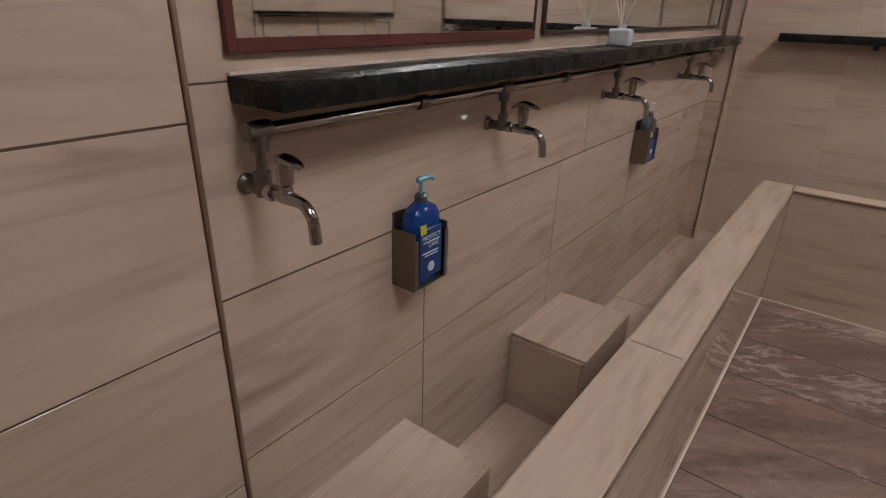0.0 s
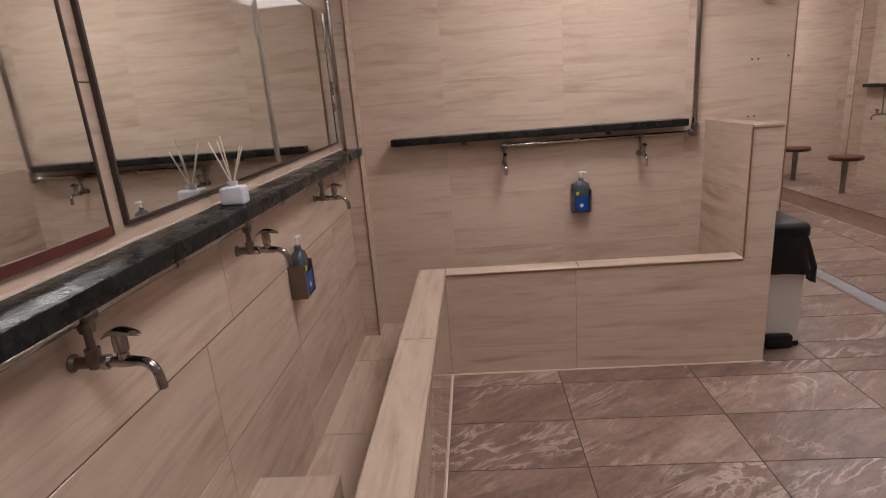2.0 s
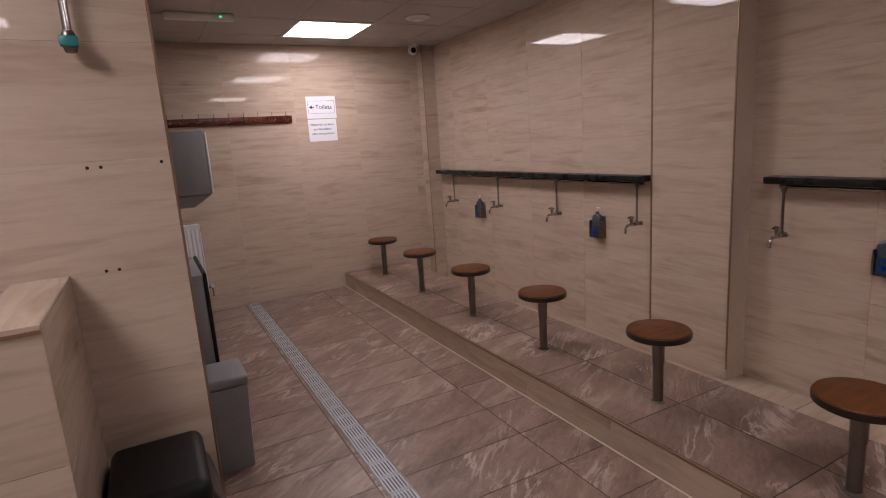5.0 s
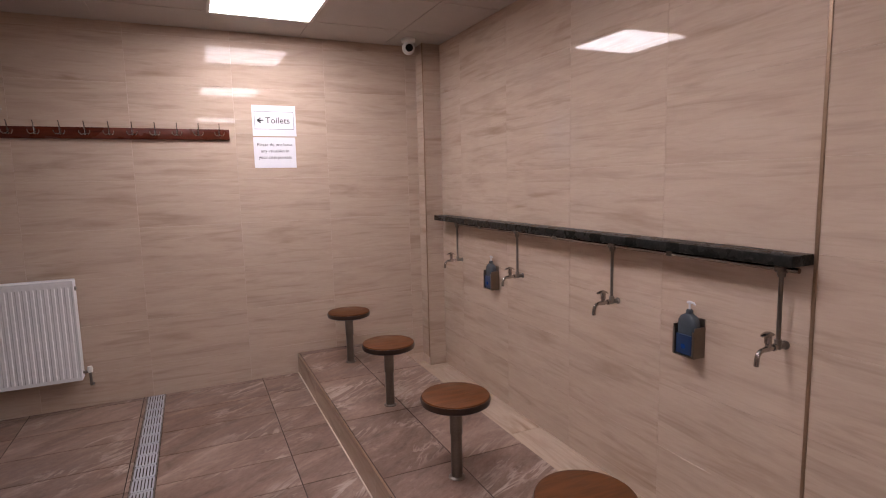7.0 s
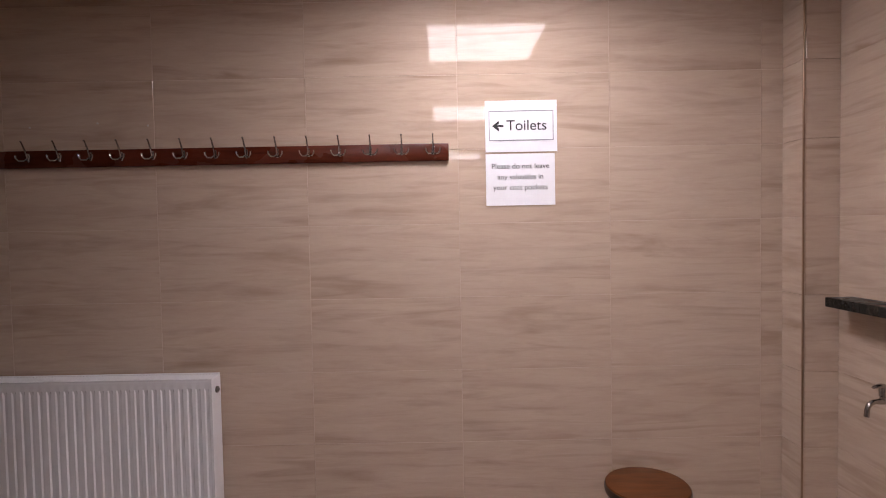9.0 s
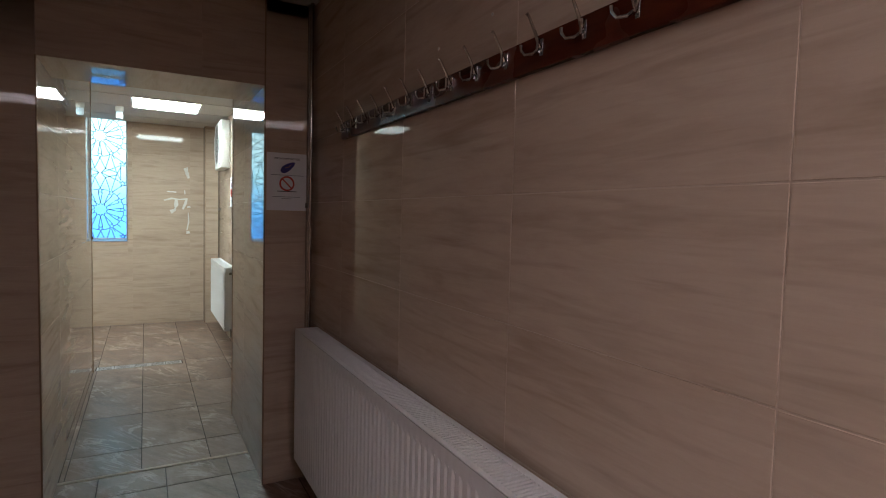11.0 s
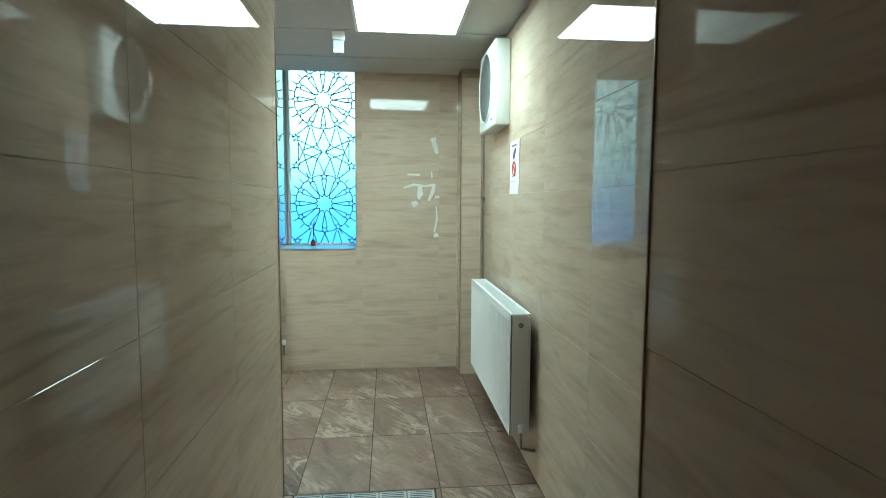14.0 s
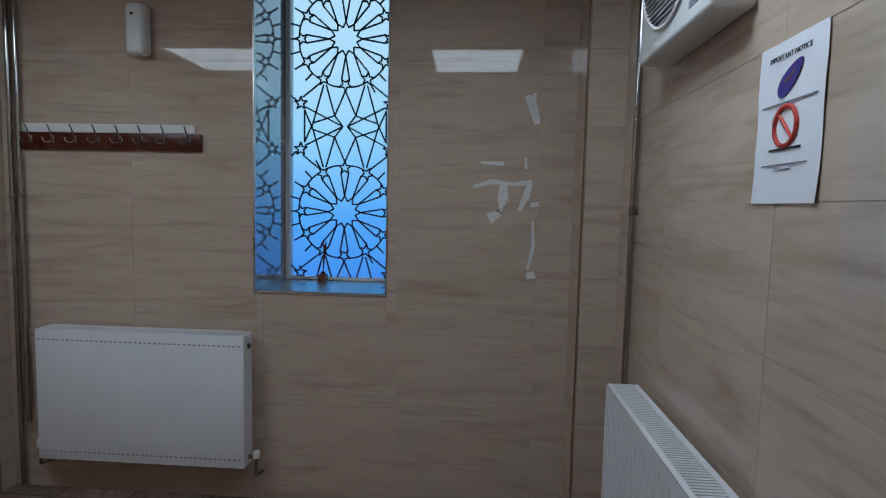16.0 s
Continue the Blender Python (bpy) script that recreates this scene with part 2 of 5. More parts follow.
M_INK = plain("ink", (0.02, 0.02, 0.025), 0.7)
M_INKGREY = plain("grey_ink", (0.22, 0.22, 0.26), 0.7)
M_RED = plain("red_ink", (0.55, 0.05, 0.03), 0.6)
M_PURPLE = plain("purple_ink", (0.055, 0.035, 0.22), 0.6)
M_ORANGE = plain("orange_ink", (0.6, 0.25, 0.08), 0.6)
M_SOAP = plain("blue_soap", (0.003, 0.045, 0.22), 0.12, vary=0.15)
M_LABELDK = plain("deep_blue_label", (0.010, 0.032, 0.095), 0.3)
M_SEALANT = plain("cream_sealant", (0.62, 0.52, 0.43), 0.6)
M_SOAPDK = plain("dark_soap", (0.055, 0.068, 0.082), 0.12, vary=0.15)
M_LABEL = plain("blue_label", (0.004, 0.035, 0.16), 0.3)
M_LABELW = plain("label_white", (0.55, 0.62, 0.72), 0.4)
M_YELLOW = plain("label_yellow", (0.62, 0.58, 0.03), 0.4)
M_PUMP = plain("pump_cyan", (0.16, 0.40, 0.50), 0.2)
M_TEAL = plain("teal_handle", (0.02, 0.20, 0.20), 0.4)
M_CLEAR = plain("clear_jar", (0.62, 0.63, 0.66), 0.1, vary=0.08)
M_REED = plain("reed", (0.70, 0.64, 0.54), 0.7)
M_AMBER = plain("amber_oil", (0.16, 0.05, 0.02), 0.1)
M_LATTICE = plain("lattice_blue", (0.05, 0.11, 0.17), 0.5)
M_PANE = pane_material()
M_OUT = sky_backdrop_material()
M_PANEL = glow_material("panel_diffuser", (1.0, 0.93, 0.94), PANEL_POWER)
M_PANEL2 = glow_material("cool_panel_diffuser", (0.80, 1.0, 0.95), PANEL_POWER * 1.6)
M_LED = glow_material("green_led", (0.02, 1.0, 0.25), 3.0)
M_STAIN = plain("dried_splash", (0.69, 0.68, 0.66), 0.6)
M_BROWN = wood_material("brown_panel", (0.10, 0.035, 0.015), (0.20, 0.075, 0.03), 0.35)
M_DOT = plain("drill_hole", (0.015, 0.012, 0.01), 0.9)
M_GRATE = plain("pale_grating", (0.40, 0.41, 0.45), 0.4, vary=0.12)
M_GLOSS = plain("glossy_reveal", (0.42, 0.42, 0.43), 0.06, metal=0.6, vary=0.05)
M_PANE2 = plain("pale_plate", (0.6, 0.75, 0.85), 0.2)
M_SWITCH = plain("switch_plate", (0.32, 0.32, 0.32), 0.4)


# ---- mesh helpers ----
def bm_box(bm, x0, x1, y0, y1, z0, z1, bevel=0.0, segs=2):
    r = bmesh.ops.create_cube(bm, size=1.0)
    vs = r["verts"]
    for v in vs:
        v.co = ((x0 + x1) / 2 + v.co.x * (x1 - x0), (y0 + y1) / 2 + v.co.y * (y1 - y0), (z0 + z1) / 2 + v.co.z * (z1 - z0))
    if bevel:
        es = {e for v in vs for e in v.link_edges}
        bmesh.ops.bevel(bm, geom=list(es), offset=bevel, segments=segs, affect="EDGES", profile=0.5)
    return bm


def boxed(*a, **k):
    return bm_box(bmesh.new(), *a, **k)


def lathe(profile, axis="z", steps=24, centre=(0, 0, 0)):
    """A turned solid from rows of (radius, height)."""
    bm = bmesh.new()
    rings = []
    for r, h in profile:
        ring = []
        for i in range(steps):
            a = 2 * math.pi * i / steps
            p = (r * math.cos(a), r * math.sin(a), h)
            if axis == "x":
                p = (h, p[0], p[1])
            elif axis == "y":
                p = (p[0], h, p[1])
            ring.append(bm.verts.new(Vector(p) + Vector(centre)))
        rings.append(ring)
    for a, b in zip(rings, rings[1:]):
        for i in range(steps):
            bm.faces.new((a[i], a[(i + 1) % steps], b[(i + 1) % steps], b[i]))
    bm.faces.new(rings[0][::-1])
    bm.faces.new(rings[-1])
    bmesh.ops.recalc_face_normals(bm, faces=bm.faces)
    return bm


def tube(bm, path, radius, steps=10):
    """A round bar along a path; radius may be a list."""
    pts = [Vector(p) for p in path]
    rad = radius if isinstance(radius, (list, tuple)) else [radius] * len(pts)
    up = Vector((0.13, 0.31, 0.94))
    rings = []
    for i, p in enumerate(pts):
        d = (pts[min(i + 1, len(pts) - 1)] - pts[max(i - 1, 0)]).normalized()
        s = d.cross(up)
        if s.length < 0.05:
            s = d.cross(Vector((1, 0, 0)))
        s.normalize()
        u = s.cross(d)
        rings.append([bm.verts.new(p + rad[i] * (math.cos(2 * math.pi * k / steps) * s + math.sin(2 * math.pi * k / steps) * u)) for k in range(steps)])
    fs = []
    for a, b in zip(rings, rings[1:]):
        for k in range(steps):
            fs.append(bm.faces.new((a[k], a[(k + 1) % steps], b[(k + 1) % steps], b[k])))
    fs.append(bm.faces.new(rings[0][::-1]))
    fs.append(bm.faces.new(rings[-1]))
    bmesh.ops.recalc_face_normals(bm, faces=fs)
    return bm


def arc(centre, r, a0, a1, u, v, n=7):
    c, u, v = Vector(centre), Vector(u), Vector(v)
    return [c + r * (math.cos(radians(a0 + (a1 - a0) * i / n)) * u + math.sin(radians(a0 + (a1 - a0) * i / n)) * v) for i in range(n + 1)]


def mesh_of(name, bm, material, smooth=True):
    me = bpy.data.meshes.new(name)
    bm.to_mesh(me)
    bm.free()
    me.materials.append(material)
    if smooth and len(me.polygons) > 12:
        me.polygons.foreach_set("use_smooth", [True] * len(me.polygons))
        me.set_sharp_from_angle(angle=radians(35))
    return me


def part(name, bm, material, parent, label=""):
    """One mesh object under a thing or under a part."""
    ob = new(name, mesh_of(name, bm, material))
    ob.parent = parent
    return tagged(ob, label) if label else ob


def thing(name, label, category, at=(0, 0, 0), turn=0.0, group="", kind=""):
    ob = new(name)
    ob.empty_display_size = 0.05
    ob.matrix_basis = pose(*at, 0, 0, turn)
    return tagged(ob, label, category, group, kind)


def solid(name, bm, material, label="", category="", kind="structure"):
    ob = new(name, mesh_of(name, bm, material))
    return tagged(ob, label, category, "", kind)


def words(text, size, parent, place, material, name="lettering", depth=0.0004):
    """Lettering lying in the parent's local x-z plane, facing -y, centred at place."""
    cu = bpy.data.curves.new(name, "FONT")
    cu.body, cu.size, cu.align_x, cu.align_y, cu.extrude = text, size, "CENTER", "CENTER", depth
    tmp = bpy.data.objects.new(name, cu)
    me = bpy.data.meshes.new_from_object(tmp)
    bpy.data.objects.remove(tmp)
    me.transform(pose(*place, 90, 0, 0))
    me.materials.clear()
    me.materials.append(material)
    ob = new(name, me)
    ob.parent = parent
    return ob


# ---- tiles: pieces of walls and floors ----
_tile_meshes = {}
TILES = []


def tile_mesh(name, w, h, t, material):
    key = (name, round(w, 3), round(h, 3))
    if key not in _tile_meshes:
        e = 0.0006
        vs = [(-w / 2, -h / 2, 0), (w / 2, -h / 2, 0), (w / 2, h / 2, 0), (-w / 2, h / 2, 0)]
        vs += [(-w / 2, -h / 2, t - e), (w / 2, -h / 2, t - e), (w / 2, h / 2, t - e), (-w / 2, h / 2, t - e)]
        vs += [(-w / 2 + e, -h / 2 + e, t), (w / 2 - e, -h / 2 + e, t), (w / 2 - e, h / 2 - e, t), (-w / 2 + e, h / 2 - e, t)]
        fs = [(i, (i + 1) % 4, 4 + (i + 1) % 4, 4 + i) for i in range(4)]
        fs += [(4 + i, 4 + (i + 1) % 4, 8 + (i + 1) % 4, 8 + i) for i in range(4)] + [(8, 9, 10, 11)]
        me = bpy.data.meshes.new(name)
        me.from_pydata(vs, [], fs)
        me.materials.append(material)
        _tile_meshes[key] = me
    return _tile_meshes[key]


def cut_cells(u0, u1, v0, v1, pu, pv, ou, ov, holes, joint, shift=0.0):
    """The cells of a grid inside a rectangle, less rectangular holes."""
    out = []
    j0 = math.floor((v0 - ov) / pv)
    for j in range(j0, math.ceil((v1 - ov) / pv) + 1):
        s = shift * (j % 2)
        i0 = math.floor((u0 - ou - s) / pu)
        for i in range(i0, math.ceil((u1 - ou) / pu) + 1):
            cells = [(max(u0, ou + s + i * pu), min(u1, ou + s + (i + 1) * pu), max(v0, ov + j * pv), min(v1, ov + (j + 1) * pv))]
            for a, b, c, d in holes:
                left = []
                for p, q, r, t in cells:
                    if q <= a or p >= b or t <= c or r >= d:
                        left.append((p, q, r, t))
                        continue
                    left += [(p, min(q, a), r, t), (max(p, b), q, r, t), (max(p, a), min(q, b), r, min(t, c)), (max(p, a), min(q, b), max(r, d), t)]
                cells = left
            out += [(p + joint / 2, q - joint / 2, r + joint / 2, t - joint / 2) for p, q, r, t in cells if q - p > 0.012 and t - r > 0.012]
    return out


def tiled(parent, origin, turn, u0, u1, v0, v1, pu=0.603, pv=0.2945, ou=0.0, ov=-0.0855, holes=(), joint=0.0013, flat=False, shift=0.0, thick=0.008):
    """Asks for tiles on a face. origin: a point of the face; turn: degrees by which its outward side is turned from -y; flat: on a floor."""
    TILES.append((parent, origin, turn, u0, u1, v0, v1, pu, pv, ou, ov, holes, joint, flat, shift, thick))


def lay_tiles():
    for parent, o, turn, u0, u1, v0, v1, pu, pv, ou, ov, holes, joint, flat, shift, thick in TILES:
        m = pose(*o, 0 if flat else 90, 0, turn) if flat else pose(*o, 0, 0, turn) @ pose(0, 0, 0, 90, 0, 0)
        for p, q, r, t in cut_cells(u0, u1, v0, v1, pu, pv, ou, ov, holes, joint, shift):
            name = "floor_tile" if flat else "tile"
            ob = new("tile", tile_mesh(name, q - p, t - r, thick, M_FLOOR if flat else M_TILE))
            ob.matrix_basis = m @ pose((p + q) / 2, (r + t) / 2, 0)
            ob.parent = parent

# ---- structure ----
XA, YB, XS, XD, YT = -0.94, 3.44, 3.96, 4.12, 7.0  # mirror wall, wash-bay wall, stool wall (two planes), notice wall
XE, YL, XJ = 1.29, 5.75, -0.97                       # end of the bay block, corridor side, doorway face
YPL, YPR, XPL, XPR = 5.90, 6.775, -3.45, -2.04         # passage sides and their ends
XW, YR, YW = -5.52, 7.05, 4.2                        # window wall, radiator wall, far side
BACK, CEIL, CEIL2, DOORTOP = -1.6, 2.33, 2.33, 1.93


G = 0.0016                                            # grout lies this far behind the tile face

bm = boxed(-1.12, 3.5, -1.8, 7.5, -0.15, -G)
bm_box(bm, -6.0, -1.12, 4.0, 7.5, -0.15, -G)
floor = solid("floor", bm, M_FGROUT, "brown slate-look tiled floor with dark joints", "floor")
wall_mirror = solid("wall_mirror", boxed(XA - 0.2, XA - G, BACK, YB + 0.1, -0.1, 2.6), M_GROUTDK, "beige streaked tile wall behind the mirrors", "wall")
wall_bay = solid("wall_bay", boxed(XA - 0.2, XE - G, YB + G, YL - 0.06, -0.1, 2.6), M_GROUT, "beige streaked tile wall of the wash bay", "wall")
wall_stools = solid("wall_stools", boxed(XS + G, XS + 0.35, 3.6, YT + 0.2, -0.1, 2.6), M_GROUT, "beige streaked tile wall behind the stools", "wall")
wall_recess = solid("wall_recess", boxed(XD + G, XS + 0.35, BACK, 3.6, -0.1, 2.6), M_GROUT, "beige tile wall set back behind the stools", "wall")
wall_notice = solid("wall_notice", boxed(XJ - 0.1, XS + 0.3, G, 0.4, -0.1, 2.6), M_GROUT, "beige streaked tile wall with coat hooks and notices", "wall")
wall_notice.matrix_basis = pose(0, YT, 0)
wall_passage_right = solid("wall_passage_right", boxed(XPR + G, XJ - G, YPR + G, 7.6, -0.1, 2.6), M_GROUT, "glossy beige tile side of the passage", "wall")
wall_corridor = solid("wall_corridor", boxed(XJ - XE - 0.02, -G, -0.3, -G, -0.1, 2.6), M_GROUT, "beige streaked tile side of the corridor", "wall")
wall_corridor.matrix_basis = pose(XE, YL, 0)
wall_passage_left = solid("wall_passage_left", boxed(XPL + G, XJ - G, YW - 0.2, YPL - G, -0.1, 2.6), M_GROUT, "glossy beige tile side of the passage", "wall")
wall_radiator = solid("wall_radiator", boxed(XW - 0.3, XPR + G, YR + G, YR + 0.3, -0.1, 2.6), M_GROUT, "beige tile wall with fan heater and radiator", "wall")
wall_far = solid("wall_far", boxed(XW - 0.3, XPL + G, YW - 0.2, YW - G, -0.1, 2.6), M_GROUT, "beige tile wall beside the window", "wall")
wall_back = solid("wall_back", boxed(XA - 0.2, XS + 0.35, BACK - 0.2, BACK - G, -0.1, 2.6), M_GROUT, "beige tile wall at the end of the washroom", "wall")
WY0, WY1, WZ0 = 5.504, 6.097, 0.966
WTOP = 2.62
bm = boxed(XW - 0.46, XW - G, YW - 0.2, WY0 - G, -0.1, 3.0)
bm_box(bm, XW - 0.46, XW - G, WY1 + G, YR + 0.2, -0.1, 3.0)
bm_box(bm, XW - 0.46, XW - G, WY0 - G, WY1 + G, WTOP, 3.0)
bm_box(bm, XW - 0.46, XW - G, WY0 - G, WY1 + G, -0.1, WZ0 - G)
wall_window = solid("wall_window", bm, M_GROUT, "beige streaked tile wall with a tall window", "wall")
lintel = solid("lintel", boxed(-1.40 + G, XJ - G, YL, 7.2, DOORTOP + G, 2.6), M_GROUT, "tiled lintel over the doorway", "lintel")

T = 0.008
tiled(wall_mirror, (XA - T, 0, 0), 90, 0.637, YB, 0.0, 0.797, ou=0.487, joint=0.0034)
tiled(wall_mirror, (XA - T, 0, 0), 90, 0.637, YB, 0.797, CEIL, pu=1.206, ou=0.637, joint=0.0026)
tiled(wall_mirror, (XA - T, 0, 0), 90, BACK, 0.631, 0.0, CEIL, ou=0.631, ov=-0.13, joint=0.0034)
tiled(wall_bay, (0, YB + T, 0), 0, XA, XE, 0.0, CEIL, ou=0.18)
tiled(wall_bay, (XE - T, 0, 0), 90, YB, YL, 0.0, CEIL, ou=YB)
tiled(wall_corridor, (0, -T, 0), 180, 0, XE - XJ, 0.0, CEIL, ou=0)
tiled(wall_stools, (XS + T, 0, 0), -90, -YT, -3.6, -0.07, CEIL, ou=-4.135)
tiled(wall_stools, (0, 3.6 + T, 0), 0, XS, XD, -0.07, CEIL, ou=XS)
tiled(wall_recess, (XD + T, 0, 0), -90, -3.6, -BACK, -0.07, CEIL, ou=-3.6)
tiled(wall_notice, (0, T, 0), 0, XJ, XS + 0.01, 0.0, CEIL, ou=1.325 - 0.603 * 5, joint=0.0028)
tiled(wall_passage_right, (0, YPR + T, 0), 0, XPR, XJ, 0.0, CEIL2, ou=XJ - 0.603)
tiled(wall_passage_right, (XJ - T, 0, 0), 90, YPR, YT, 0.0, CEIL, ou=YPR)
tiled(wall_passage_right, (XPR + T, 0, 0), -90, -YR, -YPR, 0.0, CEIL2, ou=-YR)
tiled(wall_passage_left, (0, YPL - T, 0), 180, -XJ, -XPL, 0.0, CEIL2, ou=-XJ)
tiled(wall_passage_left, (XJ - T, 0, 0), 90, YL, YPL, 0.0, CEIL, ou=YL)
tiled(wall_passage_left, (XPL + T, 0, 0), -90, -YPL, -YW, 0.0, CEIL2, ou=-YPL)
tiled(wall_radiator, (0, YR + T, 0), 0, XW, XPR, 0.0, CEIL2, ou=XW + 0.1)
tiled(wall_far, (0, YW - T, 0), 180, -XPL, -XW, 0.0, CEIL2, ou=-XPL)
tiled(wall_window, (XW - T, 0, 0), 90, YW, YR, 0.0, CEIL2, ou=6.75 - 0.603 * 5, holes=[(WY0, WY1, WZ0, 3.0)])
tiled(wall_back, (0, BACK - T, 0), 180, -XD, -XA, 0.0, CEIL, ou=-XD)
tiled(lintel, (XJ - T, 0, 0), 90, YL, YT, DOORTOP, CEIL, ou=YPL - 0.603, ov=DOORTOP - 0.05)

# underside of the lintel and tiles over the passage mouth
soffit = solid("lintel_soffit", boxed(-1.40, XJ, YPL, YPR, DOORTOP - 0.002, DOORTOP + 0.006, 0.001, 1), M_TILE, "glossy beige tile under the lintel", "lintel")

# floors: the washroom, the corridor, the passage and the window room
DX0, DX1 = 1.89, 1.995
tiled(floor, (0, 0, -T), 0, -0.45, DX0, BACK, 2.95, 0.605, 0.2945, 0.055, 2.535 - 0.2945 * 9, flat=True, joint=0.0045)
tiled(floor, (0, 0, -T), 0, 1.0, DX0, 2.95, 7.0, 0.605, 0.2945, 0.055, 2.535 - 0.2945 * 9, flat=True, joint=0.0045)
tiled(floor, (0, 0, -T), 0, DX1, 2.85, BACK, 7.0, 0.605, 0.2945, DX1, 2.535 - 0.2945 * 9, flat=True, joint=0.0045, shift=0.0)
tiled(floor, (0, 0, -T), 0, -1.375, 1.0, YL, 7.0, 0.605, 0.2945, 0.055, 2.535 - 0.2945 * 9, flat=True, joint=0.0045)
tiled(floor, (0, 0, -T), 0, -3.50, -1.40, YPL, YR, 0.605, 0.33, -3.50, 6.254 - 0.33 * 2, flat=True, joint=0.0045)
tiled(floor, (0, 0, -T), 0, XW, -3.62, YW, YR, 0.605, 0.33, -3.62 - 0.605 * 4, 6.254 - 0.33 * 7, flat=True, joint=0.0045)
tiled(floor, (0, 0, -T), 0, -3.62, -3.50, 6.56, YR, 0.605, 0.33, -3.62, 6.254, flat=True, joint=0.0045)
tiled(floor, (0, 0, -T), 0, -3.62, -3.50, YW, 5.91, 0.605, 0.33, -3.62, 6.254, flat=True, joint=0.0045)
threshold = solid("threshold", boxed(-1.40, -1.375, YPL, YPR, -0.006, 0.003, 0.001, 1), M_SEALANT, "pale threshold strip across the passage floor", "threshold")

# ceilings with their grid of bars in one mesh each
def ceiling(name, x0, x1, y0, y1, z, gx, gy, label):
    bm = boxed(x0, x1, y0, y1, z, z + 0.4)
    k = math.ceil((x0 - gx) / 0.6)
    while gx + 0.6 * k < x1:
        bm_box(bm, gx + 0.6 * k - 0.012, gx + 0.6 * k + 0.012, y0, y1, z - 0.004, z + 0.01)
        k += 1
    k = math.ceil((y0 - gy) / 0.6)
    while gy + 0.6 * k < y1:
        bm_box(bm, x0, x1, gy + 0.6 * k - 0.012, gy + 0.6 * k + 0.012, z - 0.003, z + 0.01)
        k += 1
    return solid(name, bm, M_CEIL, label, "ceiling")


ceiling("ceiling", XJ, XS + 0.3, BACK - 0.1, YT + 0.2, CEIL, 2.385, 6.015, "off-white suspended ceiling with a grid of bars")
ceiling("ceiling_bay", XA - 0.1, XJ, BACK - 0.1, YB + 0.1, CEIL, 2.385, 6.015, "off-white suspended ceiling with a grid of bars")
ceiling("ceiling_passage", XW, -1.40, YW - 0.1, YR + 0.1, CEIL2, -4.48, 6.165, "off-white suspended ceiling with a grid of bars")

# corner boxings, trims
pil = solid("pilaster_bay", boxed(XA - 0.01, -0.87, 3.29, YB + 0.01, 0.0, CEIL), M_GROUT, "narrow tiled pilaster in the wash-bay corner", "pilaster")
tiled(pil, (-0.87, 0, 0), 90, 3.29, YB, 0.0, CEIL, ou=3.29)
tiled(pil, (0, 3.29, 0), 0, XA, -0.87 + T, 0.0, CEIL, ou=XA)
pil2 = solid("pilaster_stools", boxed(3.83, XS + 0.01, 6.88, YT + 0.03, -0.09, CEIL), M_GROUT, "narrow tiled pilaster in the corner by the stools", "pilaster")
tiled(pil2, (3.83, 0, 0), -90, -YT, -6.88 + T, 0.0, CEIL, ou=-YT)
tiled(pil2, (0, 6.88, 0), 0, 3.83, XS, -0.07, CEIL, ou=3.83)
pil3 = solid("pilaster_window", boxed(XW - 0.01, -5.32, 6.905, YR + 0.01, 0.0, CEIL2), M_GROUT, "tiled pilaster in the window-room corner", "pilaster")
tiled(pil3, (-5.32, 0, 0), 90, 6.905 - T, YR, 0.0, CEIL2, ou=6.905)
tiled(pil3, (0, 6.905, 0), 0, XW, -5.32, 0.0, CEIL2, ou=XW)
pil4 = solid("pilaster_far", boxed(XW - 0.01, -5.44, YW - 0.01, 4.33, 0.0, CEIL2), M_GROUT, "tiled pilaster in the window-room corner", "pilaster")
tiled(pil4, (-5.44, 0, 0), 90, YW, 4.33 + T, 0.0, CEIL2, ou=YW)
tiled(pil4, (0, 4.33, 0), 180, 5.44, -XW, 0.0, CEIL2, ou=5.44)


def trim(x, y, z0, z1, w=0.008, mat=None):
    return solid("trim", boxed(x - w / 2, x + w / 2, y - w / 2, y + w / 2, z0, z1, 0.0015, 1), mat or M_TRIM, "thin metal corner trim", "trim")


trim(XA, 0.634, 0, CEIL, 0.007)
trim(-0.86, 3.282, 0, CEIL, 0.009)
trim(XE, YB, 0, CEIL, 0.007)
trim(XE, YL, 0, CEIL, 0.007)
trim(XS, 3.6, 0, CEIL, 0.009)
trim(XS + 0.002, 4.135, 0, CEIL, 0.012)
trim(3.822, 6.872, 0, CEIL, 0.007)
trim(XJ, YPR, 0, CEIL, 0.007)
trim(XJ, YPL, 0, DOORTOP, 0.007)
trim(XJ, YL, 0, CEIL, 0.007)
trim(XPL, YPL, 0, CEIL2, 0.007)
trim(XPR, YPR, 0, CEIL2, 0.007)
trim(-5.313, 6.897, 0, CEIL2, 0.007)
trim(-5.432, 4.338, 0, CEIL2, 0.007)

# ---- wash bay: raised kerbs, trough floor, foot blocks ----
KZ, KX0, KX1, KY0, KY1 = 0.518, -0.583, -0.455, 2.952, 3.045
EX0, EX1, EZ = 0.886, 1.012, 1.102
kerb_left = solid("kerb_left", boxed(KX0 + G, KX1 - G, BACK, KY1, -0.05, KZ - G), M_GROUTDK, "long tiled kerb in front of the foot trough", "kerb")
tiled(kerb_left, (KX1 - T, 0, 0), 90, BACK, KY0, 0.0, KZ, pu=0.9, ou=1.34 - 0.9 * 4, pv=0.6, ov=0)
tiled(kerb_left, (KX0 + T, 0, 0), -90, -KY1, -BACK, 0.0, KZ, pu=0.9, ou=-1.34, pv=0.6, ov=0)
